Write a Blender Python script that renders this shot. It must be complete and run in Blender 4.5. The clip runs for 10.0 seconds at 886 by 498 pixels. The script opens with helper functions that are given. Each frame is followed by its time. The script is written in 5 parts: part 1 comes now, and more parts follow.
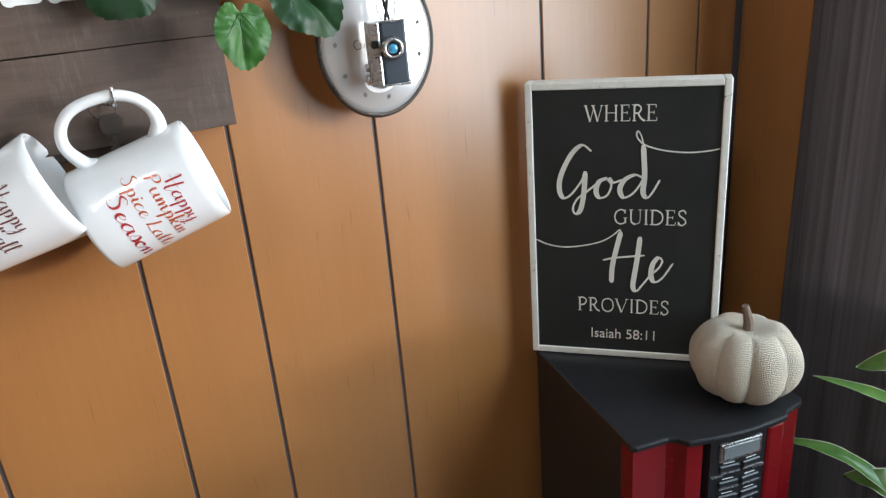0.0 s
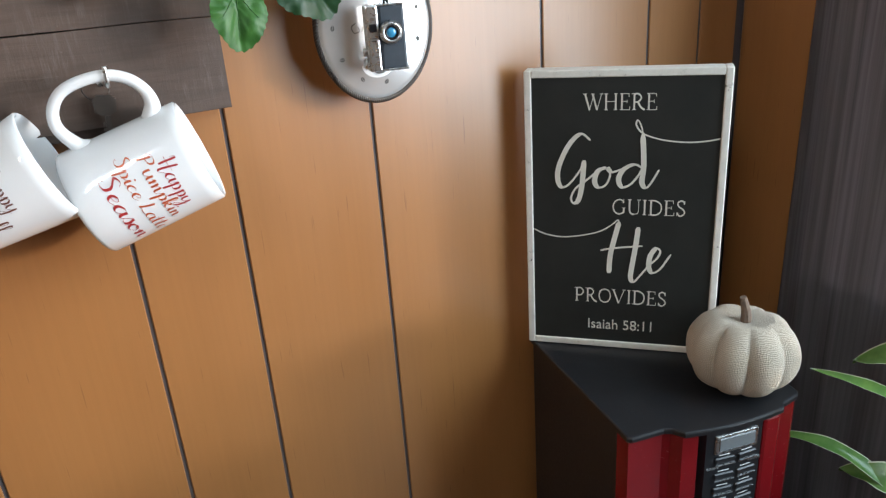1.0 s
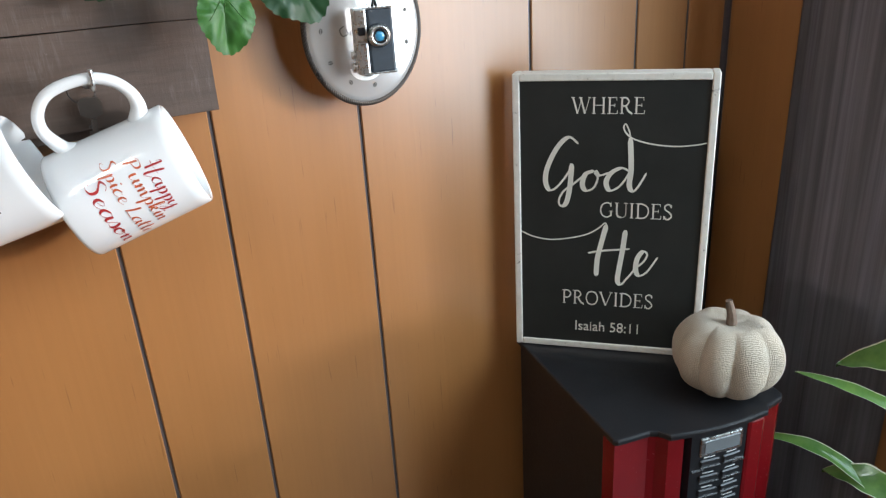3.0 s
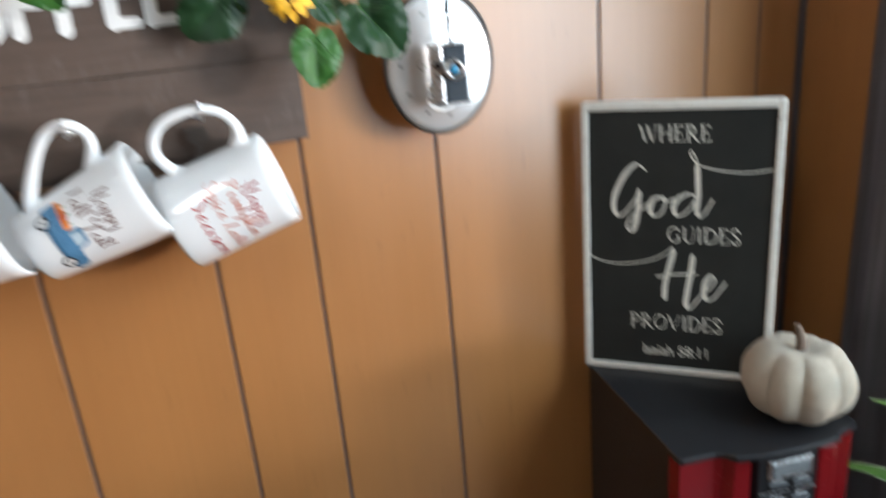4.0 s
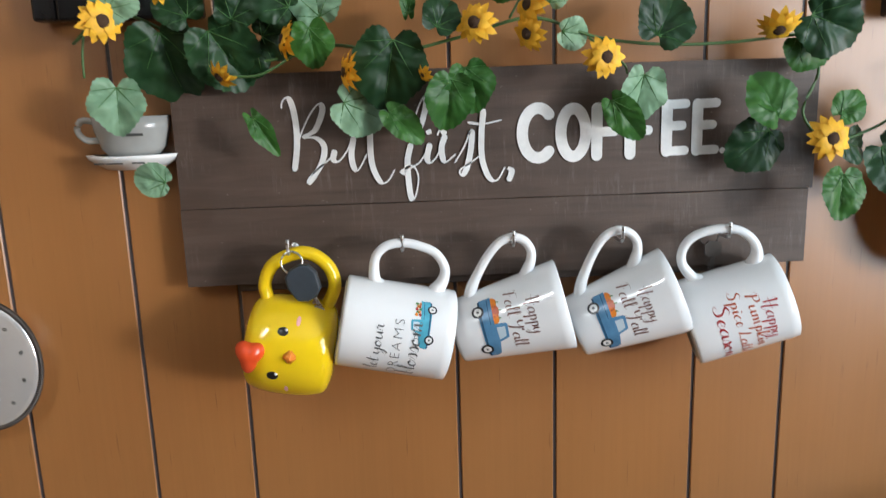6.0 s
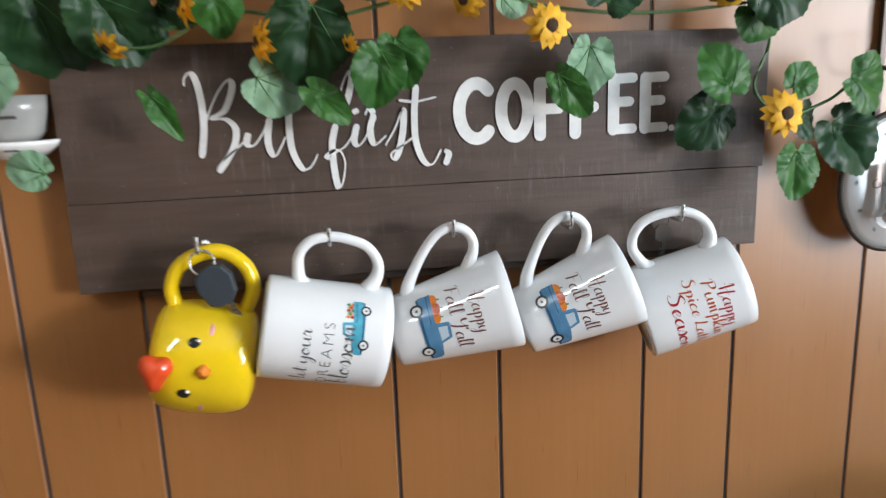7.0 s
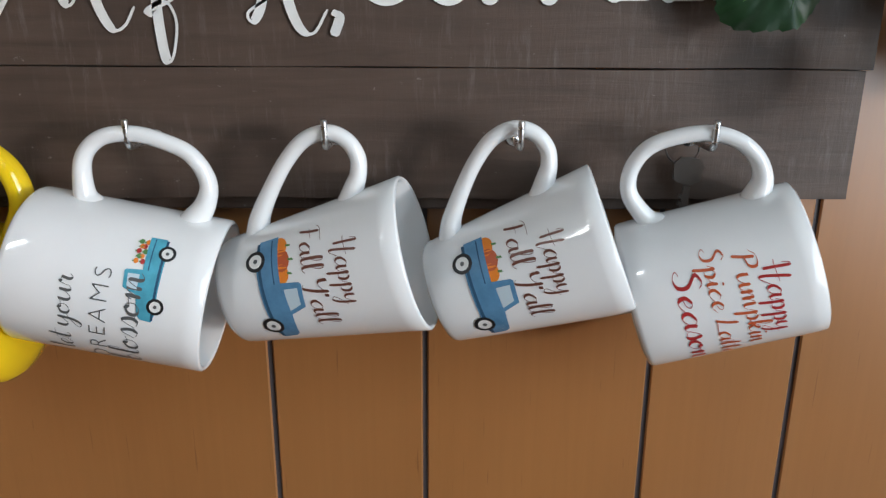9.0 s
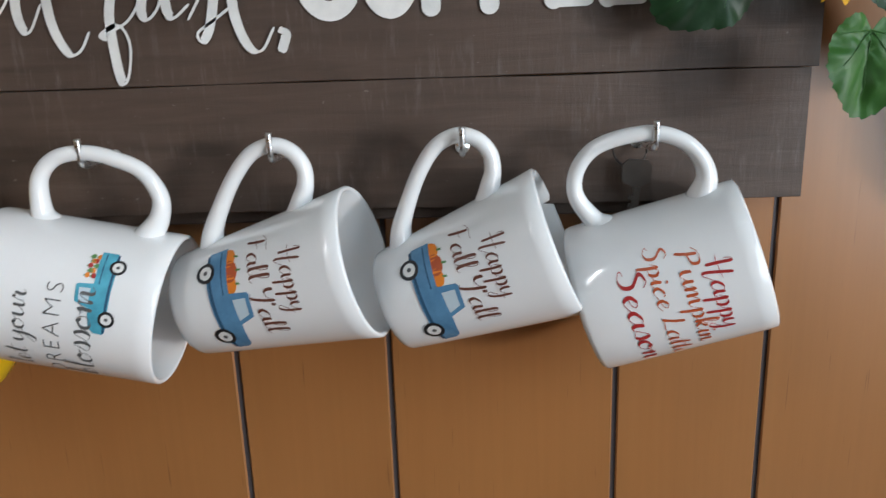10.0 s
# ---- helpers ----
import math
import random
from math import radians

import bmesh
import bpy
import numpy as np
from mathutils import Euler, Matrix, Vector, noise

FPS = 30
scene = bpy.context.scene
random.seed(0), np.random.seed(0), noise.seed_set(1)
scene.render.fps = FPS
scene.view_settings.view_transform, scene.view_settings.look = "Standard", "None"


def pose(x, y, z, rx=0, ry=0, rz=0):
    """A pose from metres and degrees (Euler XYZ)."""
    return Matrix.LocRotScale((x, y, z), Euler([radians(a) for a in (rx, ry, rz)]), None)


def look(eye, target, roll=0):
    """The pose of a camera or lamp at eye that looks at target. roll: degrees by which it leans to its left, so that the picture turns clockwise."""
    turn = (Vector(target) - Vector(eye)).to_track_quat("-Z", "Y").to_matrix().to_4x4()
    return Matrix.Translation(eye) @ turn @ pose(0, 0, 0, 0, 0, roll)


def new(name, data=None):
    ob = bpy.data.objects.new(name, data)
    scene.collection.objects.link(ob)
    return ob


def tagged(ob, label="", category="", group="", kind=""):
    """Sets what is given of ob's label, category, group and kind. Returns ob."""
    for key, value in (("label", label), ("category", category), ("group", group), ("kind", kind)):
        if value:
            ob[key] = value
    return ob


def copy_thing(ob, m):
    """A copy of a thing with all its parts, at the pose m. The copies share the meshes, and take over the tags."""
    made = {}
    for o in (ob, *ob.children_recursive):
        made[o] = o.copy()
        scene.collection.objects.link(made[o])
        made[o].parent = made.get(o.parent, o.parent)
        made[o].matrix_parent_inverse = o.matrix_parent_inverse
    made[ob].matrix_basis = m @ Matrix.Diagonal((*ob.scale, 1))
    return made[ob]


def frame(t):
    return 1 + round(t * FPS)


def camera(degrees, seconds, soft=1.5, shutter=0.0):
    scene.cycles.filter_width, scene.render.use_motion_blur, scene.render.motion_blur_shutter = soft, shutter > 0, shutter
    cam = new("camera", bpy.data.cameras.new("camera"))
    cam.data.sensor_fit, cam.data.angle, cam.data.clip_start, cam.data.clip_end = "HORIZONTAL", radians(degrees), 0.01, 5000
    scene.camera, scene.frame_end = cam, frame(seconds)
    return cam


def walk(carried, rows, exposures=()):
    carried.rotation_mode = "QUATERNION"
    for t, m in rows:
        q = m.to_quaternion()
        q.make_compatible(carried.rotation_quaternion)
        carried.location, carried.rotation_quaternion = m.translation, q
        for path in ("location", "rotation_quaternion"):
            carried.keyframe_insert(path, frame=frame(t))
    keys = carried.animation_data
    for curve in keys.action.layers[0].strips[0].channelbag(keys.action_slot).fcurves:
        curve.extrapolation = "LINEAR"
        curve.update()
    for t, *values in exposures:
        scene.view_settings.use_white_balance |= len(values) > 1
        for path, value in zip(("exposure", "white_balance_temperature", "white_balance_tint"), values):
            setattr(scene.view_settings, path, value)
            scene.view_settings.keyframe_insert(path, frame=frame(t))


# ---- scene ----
cam = camera(61.8, 10.0, soft=1.25, shutter=0.5)
PATH = [
    (0, (-0.057, -0.647, 1.455), (0.824, 0.988, 0.714), -4.8),
    (0.5, (-0.054, -0.642, 1.45), (0.831, 0.987, 0.698), -4.0),
    (1, (-0.055, -0.644, 1.448), (0.828, 0.983, 0.689), -4.1),
    (1.5, (-0.058, -0.644, 1.448), (0.849, 0.969, 0.689), -3.3),
    (2, (-0.055, -0.646, 1.448), (0.849, 0.972, 0.696), -3.6),
    (2.5, (-0.054, -0.642, 1.448), (0.861, 0.969, 0.694), -3.6),
    (3.8, (-0.052, -0.657, 1.467), (0.768, 0.980, 0.664), -4.8),
    (4, (-0.065, -0.686, 1.453), (0.671, 1.052, 0.791), -5.1),
    (4.5, (-0.114, -0.717, 1.508), (0.427, 1.152, 1.046), -4.1),
    (5, (-0.157, -0.757, 1.539), (0.13, 1.199, 1.234), -3.3),
    (5.5, (-0.218, -0.744, 1.519), (-0.122, 1.23, 1.214), -1.8),
    (5.7, (-0.256, -0.729, 1.502), (-0.215, 1.243, 1.169), -1.8),
    (6.8, (-0.322, -0.675, 1.513), (0.019, 1.225, 0.99), -1.6),
    (7, (-0.302, -0.646, 1.495), (0.002, 1.281, 1.053), -2.2),
    (7.5, (-0.2, -0.527, 1.463), (-0.07, 1.425, 1.044), 2.1),
    (8, (-0.169, -0.455, 1.435), (-0.095, 1.476, 0.92), 2.1),
    (8.5, (-0.152, -0.438, 1.425), (-0.131, 1.49, 0.895), 0.8),
    (9, (-0.14, -0.439, 1.429), (-0.136, 1.478, 0.859), 0.2),
    (9.5, (-0.122, -0.45, 1.427), (-0.162, 1.469, 0.866), -0.7),
    (10, (-0.098, -0.445, 1.419), (-0.165, 1.491, 0.92), -2.0),
]
EXPOSURES = [(0, 0.34), (2.7, 0.40), (4.0, 0.36), (4.5, 0.22), (5.5, 0.0), (7, 0.03), (8, -0.34), (10, -0.36)]
walk(cam, [(t, look(eye, target, roll)) for t, eye, target, roll in PATH], EXPOSURES)


# ---- light ----
world = bpy.data.worlds.new("world")
scene.world = world
world.use_nodes = True
wn = world.node_tree.nodes
sky = wn.new("ShaderNodeTexSky")
sky.sky_type = "NISHITA"
sky.sun_disc = False
sky.sun_elevation, sky.sun_rotation = radians(3.4), radians(126.3)
wn["Background"].inputs[1].default_value = 0.1
world.node_tree.links.new(sky.outputs[0], wn["Background"].inputs[0])

sun_data = bpy.data.lights.new("sun", "SUN")
sun_data.energy, sun_data.angle, sun_data.color = 1.3, radians(6.0), (0.90, 0.95, 1.0)
sun = new("sun", sun_data)
sun.matrix_world = look((1.36, -1.0, 0.10), (0, 0, 0))


def area(name, eye, target, w, h, power, colour):
    data = bpy.data.lights.new(name, "AREA")
    data.shape, data.size, data.size_y, data.energy, data.color = "RECTANGLE", w, h, power, colour
    ob = new(name, data)
    ob.matrix_world = look(eye, target)
    return ob


# daylight in the window's opening
area("window_light", (0.82, -0.98, 1.60), (-0.5, -0.98, 1.52), 1.10, 1.02, 24.5, (0.66, 0.85, 1.0))


# ---- materials ----
def material(name):
    m = bpy.data.materials.new(name)
    m.use_nodes = True
    n, l = m.node_tree.nodes, m.node_tree.links
    return m, n, l, n["Principled BSDF"]


def ramp(n, l, source, stops):
    r = n.new("ShaderNodeValToRGB")
    e = r.color_ramp.elements
    while len(e) < len(stops):
        e.new(0.5)
    for item, (p, c) in zip(e, stops):
        item.position, item.color = p, (*c, 1)
    l.new(source, r.inputs[0])
    return r.outputs[0]


def coords(n, l, scale=(1, 1, 1), rot=(0, 0, 0)):
    c, m = n.new("ShaderNodeTexCoord"), n.new("ShaderNodeMapping")
    m.inputs["Scale"].default_value = scale
    m.inputs["Rotation"].default_value = rot
    l.new(c.outputs["Object"], m.inputs[0])
    return m.outputs[0]


def noise_tex(n, l, vec, scale, detail=4, rough=0.55, distort=0.0):
    t = n.new("ShaderNodeTexNoise")
    t.inputs["Scale"].default_value, t.inputs["Detail"].default_value = scale, detail
    t.inputs["Roughness"].default_value, t.inputs["Distortion"].default_value = rough, distort
    l.new(vec, t.inputs["Vector"])
    return t.outputs[0]


def mix(n, l, kind, fac, a, b):
    m = n.new("ShaderNodeMix")
    m.data_type, m.blend_type = "RGBA", kind
    for key, value in ((0, fac), (6, a), (7, b)):
        if isinstance(value, (int, float)):
            m.inputs[key].default_value = value
        elif isinstance(value, tuple):
            m.inputs[key].default_value = (*value, 1)
        else:
            l.new(value, m.inputs[key])
    return m.outputs[2]


def bump(n, l, b, height, strength, distance=0.001):
    t = n.new("ShaderNodeBump")
    t.inputs["Strength"].default_value, t.inputs["Distance"].default_value = strength, distance
    l.new(height, t.inputs["Height"])
    l.new(t.outputs[0], b.inputs["Normal"])


def plain(name, colour, rough=0.5, metal=0.0, vary=0.08, scale=30.0, bumpy=0.0, coat=0.0):
    """A surface of one colour with slight mottling at two scales."""
    m, n, l, b = material(name)
    v = coords(n, l)
    big, fine = noise_tex(n, l, v, scale), noise_tex(n, l, v, scale * 9, 3)
    lo, hi = tuple(c * (1 - vary) for c in colour), tuple(min(1, c * (1 + vary)) for c in colour)
    base = ramp(n, l, big, [(0.3, lo), (0.7, hi)])
    l.new(base, b.inputs["Base Color"])
    l.new(ramp(n, l, fine, [(0.2, (rough * 0.85,) * 3), (0.8, (min(1, rough * 1.15),) * 3)]), b.inputs["Roughness"])
    b.inputs["Metallic"].default_value = metal
    b.inputs["Coat Weight"].default_value = coat
    b.inputs["Coat Roughness"].default_value = 0.08
    if bumpy:
        bump(n, l, b, fine, bumpy)
    return m


def panel_wood():
    """Varnished plywood panelling with fine upright grain."""
    m, n, l, b = material("varnished_panelling")
    info = n.new("ShaderNodeObjectInfo")
    grain = noise_tex(n, l, coords(n, l, (60, 60, 1.6)), 3.0, 6, 0.6, 0.4)
    cloud = noise_tex(n, l, coords(n, l, (6, 6, 1.5)), 1.3, 3)
    fleck = noise_tex(n, l, coords(n, l, (300, 300, 16)), 1.0, 2)
    c = ramp(n, l, grain, [(0.25, (0.366, 0.154, 0.047)), (0.5, (0.382, 0.162, 0.050)), (0.75, (0.399, 0.171, 0.054))])
    c = mix(n, l, "MULTIPLY", 1.0, c, ramp(n, l, cloud, [(0.3, (0.86, 0.84, 0.82)), (0.7, (1, 1, 1))]))
    c = mix(n, l, "MULTIPLY", 0.5, c, ramp(n, l, fleck, [(0.27, (0.4, 0.3, 0.25)), (0.33, (1, 1, 1))]))
    c = mix(n, l, "MULTIPLY", 1.0, c, ramp(n, l, info.outputs["Random"], [(0, (0.95, 0.95, 0.95)), (1, (1, 1, 1))]))
    l.new(c, b.inputs["Base Color"])
    smear = noise_tex(n, l, coords(n, l, (9, 9, 2.5)), 1.0, 3)
    l.new(ramp(n, l, smear, [(0.3, (0.31,) * 3), (0.7, (0.43,) * 3)]), b.inputs["Roughness"])
    b.inputs["Specular IOR Level"].default_value = 0.62
    b.inputs["Coat Weight"].default_value = 0.85
    b.inputs["Coat Roughness"].default_value = 0.32
    bump(n, l, b, grain, 0.03, 0.0003)
    return m


def board_wood():
    """Dark stained rough-sawn pine with pale saw marks."""
    m, n, l, b = material("dark_stained_board")
    info = n.new("ShaderNodeObjectInfo")
    grain = noise_tex(n, l, coords(n, l, (5, 60, 60)), 2.2, 6, 0.62, 0.5)
    saw = noise_tex(n, l, coords(n, l, (190, 8, 22)), 1.0, 4, 0.75, 0.3)
    patch = noise_tex(n, l, coords(n, l, (12, 12, 26)), 1.2, 4)
    fleck = noise_tex(n, l, coords(n, l, (150, 60, 210)), 1.0, 3, 0.6)
    cloud = noise_tex(n, l, coords(n, l, (9, 9, 16)), 1.0, 3)
    c = ramp(n, l, grain, [(0.25, (0.066, 0.043, 0.032)), (0.5, (0.086, 0.057, 0.043)), (0.78, (0.108, 0.075, 0.058))])
    c = mix(n, l, "MULTIPLY", 1.0, c, ramp(n, l, cloud, [(0.3, (0.78, 0.76, 0.75)), (0.7, (1.1, 1.06, 1.04))]))
    s = mix(n, l, "MULTIPLY", 1.0, ramp(n, l, saw, [(0.52, (0, 0, 0)), (0.70, (1, 1, 1))]), ramp(n, l, patch, [(0.45, (0, 0, 0)), (0.72, (0.55, 0.55, 0.55))]))
    c = mix(n, l, "MIX", s, c, (0.21, 0.175, 0.155))
    c = mix(n, l, "MIX", ramp(n, l, fleck, [(0.70, (0, 0, 0)), (0.76, (0.6, 0.6, 0.6))]), c, (0.26, 0.225, 0.20))
    c = mix(n, l, "MULTIPLY", 1.0, c, ramp(n, l, info.outputs["Random"], [(0, (0.88, 0.88, 0.88)), (1, (1, 1, 1))]))
    l.new(c, b.inputs["Base Color"])
    b.inputs["Roughness"].default_value = 0.54
    bump(n, l, b, mix(n, l, "ADD", 0.5, grain, saw), 0.5, 0.0008)
    return m


def leaf_material(name, dark, light, rough):
    m, n, l, b = material(name)
    v = coords(n, l)
    info = n.new("ShaderNodeObjectInfo")
    c = ramp(n, l, noise_tex(n, l, v, 60, 4), [(0.3, dark), (0.7, light)])
    c = mix(n, l, "MULTIPLY", 1.0, c, ramp(n, l, info.outputs["Random"], [(0, (0.7, 0.78, 0.75)), (1, (1.0, 1.0, 1.0))]))
    l.new(c, b.inputs["Base Color"])
    b.inputs["Roughness"].default_value = rough
    b.inputs["Specular IOR Level"].default_value = 0.3
    b.inputs["Subsurface Weight"].default_value = 0.0
    b.inputs["Transmission Weight"].default_value = 0.0
    bump(n, l, b, noise_tex(n, l, v, 420, 2), 0.15, 0.0005)
    return m


def knit():
    """Cream ribbed knit: rows of small loops."""
    m, n, l, b = material("cream_knit")
    c = n.new("ShaderNodeTexCoord")
    mp = n.new("ShaderNodeMapping")
    l.new(c.outputs["UV"], mp.inputs[0])
    mp.inputs["Scale"].default_value = (240, 76, 1)
    w1, w2 = n.new("ShaderNodeTexWave"), n.new("ShaderNodeTexWave")
    for w, d in ((w1, "X"), (w2, "Y")):
        w.bands_direction, w.wave_profile = d, "SIN"
        w.inputs["Scale"].default_value, w.inputs["Distortion"].default_value = 0.32, 5.0
        l.new(mp.outputs[0], w.inputs["Vector"])
    h = mix(n, l, "MULTIPLY", 1.0, w1.outputs[0], w2.outputs[0])
    col = ramp(n, l, h, [(0.0, (0.66, 0.55, 0.42)), (0.55, (0.92, 0.81, 0.65))])
    stain = noise_tex(n, l, coords(n, l), 30, 3)
    col = mix(n, l, "MULTIPLY", 1.0, col, ramp(n, l, stain, [(0.3, (0.88, 0.85, 0.8)), (0.6, (1, 1, 1))]))
    l.new(col, b.inputs["Base Color"])
    b.inputs["Roughness"].default_value = 0.9
    b.inputs["Sheen Weight"].default_value = 0.3
    fuzz = noise_tex(n, l, coords(n, l), 420, 2)
    bump(n, l, b, mix(n, l, "ADD", 0.7, h, fuzz), 1.0, 0.0018)
    return m


def curtain_cloth():
    m, n, l, b = material("dark_curtain_cloth")
    streak = noise_tex(n, l, coords(n, l, (90, 90, 1.2)), 2.0, 4)
    weave = noise_tex(n, l, coords(n, l, (900, 900, 900)), 1.0, 1)
    l.new(ramp(n, l, streak, [(0.3, (0.135, 0.125, 0.135)), (0.7, (0.25, 0.232, 0.25))]), b.inputs["Base Color"])
    b.inputs["Roughness"].default_value = 0.75
    bump(n, l, b, weave, 0.3, 0.0005)
    return m


def sign_face():
    m, n, l, b = material("chalk_black_paint")
    v = coords(n, l)
    c = ramp(n, l, noise_tex(n, l, v, 22, 4), [(0.3, (0.014, 0.015, 0.0135)), (0.7, (0.021, 0.022, 0.020))])
    worn = ramp(n, l, noise_tex(n, l, coords(n, l, (160, 160, 500)), 1.0, 2), [(0.76, (0, 0, 0)), (0.80, (0.3, 0.3, 0.3))])
    l.new(mix(n, l, "MIX", worn, c, (0.2, 0.19, 0.17)), b.inputs["Base Color"])
    b.inputs["Roughness"].default_value = 0.62
    b.inputs["Specular IOR Level"].default_value = 0.35
    bump(n, l, b, noise_tex(n, l, v, 500, 2), 0.15, 0.0003)
    return m


def worn_white():
    """White paint rubbed through to dark wood at spots along the edges."""
    m, n, l, b = material("worn_white_paint")
    v = coords(n, l)
    chip = noise_tex(n, l, coords(n, l, (1, 1, 1)), 130, 5, 0.7)
    c = ramp(n, l, chip, [(0.30, (0.12, 0.10, 0.08)), (0.355, (0.72, 0.69, 0.62)), (0.7, (0.82, 0.79, 0.72))])
    l.new(c, b.inputs["Base Color"])
    b.inputs["Roughness"].default_value = 0.6
    bump(n, l, b, chip, 0.3, 0.0006)
    return m


M_PANEL, M_BOARD = panel_wood(), board_wood()
M_GROOVE = plain("dark_groove", (0.105, 0.092, 0.098), 0.42)
M_PLASTER = plain("tan_wall_paint", (0.36, 0.23, 0.13), 0.7, bumpy=0.1)
M_CEIL = plain("white_ceiling_paint", (0.78, 0.76, 0.72), 0.85)
M_FLOOR = plain("brown_floor", (0.20, 0.12, 0.07), 0.5, vary=0.2)
M_CERAMIC = plain("white_glazed_ceramic", (0.85, 0.85, 0.85), 0.09, vary=0.015, coat=0.6)
M_FOOT = plain("unglazed_foot", (0.55, 0.50, 0.43), 0.7)
M_YELLOW = plain("yellow_glaze", (0.86, 0.58, 0.012), 0.10, vary=0.04, coat=0.6)
M_REDGLAZE = plain("red_glaze", (0.72, 0.075, 0.02), 0.15, coat=0.5)
M_ORANGE = plain("orange_paint", (0.85, 0.25, 0.03), 0.3)
M_PINK = plain("pink_paint", (0.80, 0.38, 0.36), 0.3)
M_STEEL = plain("zinc_steel", (0.72, 0.72, 0.72), 0.28, 1.0)
M_DARKMETAL = plain("dark_bronze_metal", (0.075, 0.065, 0.06), 0.35, 0.9)
M_BLACKPL = plain("black_plastic", (0.014, 0.014, 0.016), 0.36, vary=0.15, bumpy=0.05)
M_GLOSSBLACK = plain("gloss_black_plastic", (0.010, 0.010, 0.012), 0.14)
M_GREYPL = plain("grey_button_plastic", (0.018, 0.018, 0.020), 0.35)
M_RED = plain("red_plastic", (0.20, 0.006, 0.009), 0.25, vary=0.08)
M_LCD = plain("grey_display", (0.17, 0.18, 0.185), 0.12)
M_MARK = plain("pale_print", (0.62, 0.62, 0.62), 0.5)
M_SIGN, M_WORN = sign_face(), worn_white()
M_CREAM = plain("cream_lettering", (0.74, 0.71, 0.63), 0.6)
M_WHITEPAINT = plain("white_board_paint", (0.78, 0.77, 0.75), 0.6, vary=0.1, scale=70, bumpy=0.15)
M_KNIT, M_CURTAIN = knit(), curtain_cloth()
M_KEY = plain("dull_key_metal", (0.11, 0.095, 0.085), 0.4, 0.7, vary=0.15)
M_STEM = plain("brown_stem", (0.16, 0.11, 0.08), 0.8, vary=0.25, scale=120, bumpy=0.4)
M_LEAF = leaf_material("silk_leaf", (0.022, 0.085, 0.014), (0.050, 0.150, 0.026), 0.46)
M_LEAFDARK = leaf_material("dark_silk_leaf", (0.009, 0.034, 0.011), (0.020, 0.060, 0.020), 0.44)
M_LEAFPALE = leaf_material("pale_silk_leaf", (0.19, 0.32, 0.19), (0.28, 0.42, 0.27), 0.46)
M_HOUSELEAF = leaf_material("house_plant_leaf", (0.06, 0.14, 0.035), (0.12, 0.22, 0.05), 0.2)
# pale colour stands in for light catching the house plant's leaf edges
M_LITEDGE = plain("lit_leaf_edge", (0.55, 0.60, 0.42), 0.4)
M_VEIN = plain("leaf_vein", (0.045, 0.130, 0.030), 0.6)
M_VINE = plain("green_vine", (0.06, 0.13, 0.035), 0.5)
M_PETAL = plain("yellow_petal", (0.86, 0.44, 0.022), 0.65, vary=0.2, scale=90)
M_SEED = plain("brown_seed_head", (0.06, 0.028, 0.012), 0.9, vary=0.3, scale=300, bumpy=0.6)
M_PLATE = plain("brushed_silver_plate", (0.90, 0.88, 0.86), 0.2, 0.65, vary=0.04)
M_GREYGLAZE = plain("grey_glaze", (0.36, 0.36, 0.34), 0.15, vary=0.1, coat=0.4)
M_PLATEWHITE = plain("white_enamel", (0.80, 0.79, 0.77), 0.2)
M_BEAN = plain("grey_bean_print", (0.085, 0.08, 0.075), 0.5)
M_ROPE = plain("dark_rope_edge", (0.10, 0.085, 0.075), 0.45, 0.7)
M_FRAME = plain("black_frame_paint", (0.014, 0.014, 0.016), 0.22)
M_GOLD = plain("pale_gold_slip", (0.50, 0.43, 0.32), 0.35, 0.7)
M_LEATHER = plain("dark_blue_leather", (0.030, 0.040, 0.052), 0.55, bumpy=0.3, scale=200)
M_LENS = plain("blue_lens", (0.05, 0.28, 0.48), 0.05, coat=1.0)
M_CORD = plain("black_cord", (0.014, 0.013, 0.013), 0.7)
M_TRIM = plain("dark_brown_trim", (0.16, 0.062, 0.028), 0.4, vary=0.15)


# ---- geometry helpers ----
def part(name, bm, mat, parent, label="", smooth=False, kind=""):
    data = bpy.data.meshes.new(name)
    bm.to_mesh(data)
    bm.free()
    for m in mat if isinstance(mat, (list, tuple)) else [mat]:
        data.materials.append(m)
    if smooth:
        data.shade_smooth()
    ob = new(name, data)
    ob.parent = parent
    return tagged(ob, label, "", "", kind)


def thing(name, m, label, category, group="", kind=""):
    ob = new(name)
    ob.empty_display_size = 0.02
    ob.matrix_basis = m
    return tagged(ob, label, category, group, kind)


def box(bm, lo, hi, bevel=0.0, seg=2):
    c = [(a + b) / 2 for a, b in zip(lo, hi)]
    d = [abs(b - a) for a, b in zip(lo, hi)]
    r = bmesh.ops.create_cube(bm, size=1, matrix=Matrix.Translation(c) @ Matrix.Diagonal((*d, 1)))
    if bevel:
        edges = list({e for v in r["verts"] for e in v.link_edges})
        bmesh.ops.bevel(bm, geom=edges, offset=bevel, segments=seg, affect="EDGES", profile=0.5)
    return bm


def slab(lo, hi, bevel=0.0, seg=2):
    return box(bmesh.new(), lo, hi, bevel, seg)


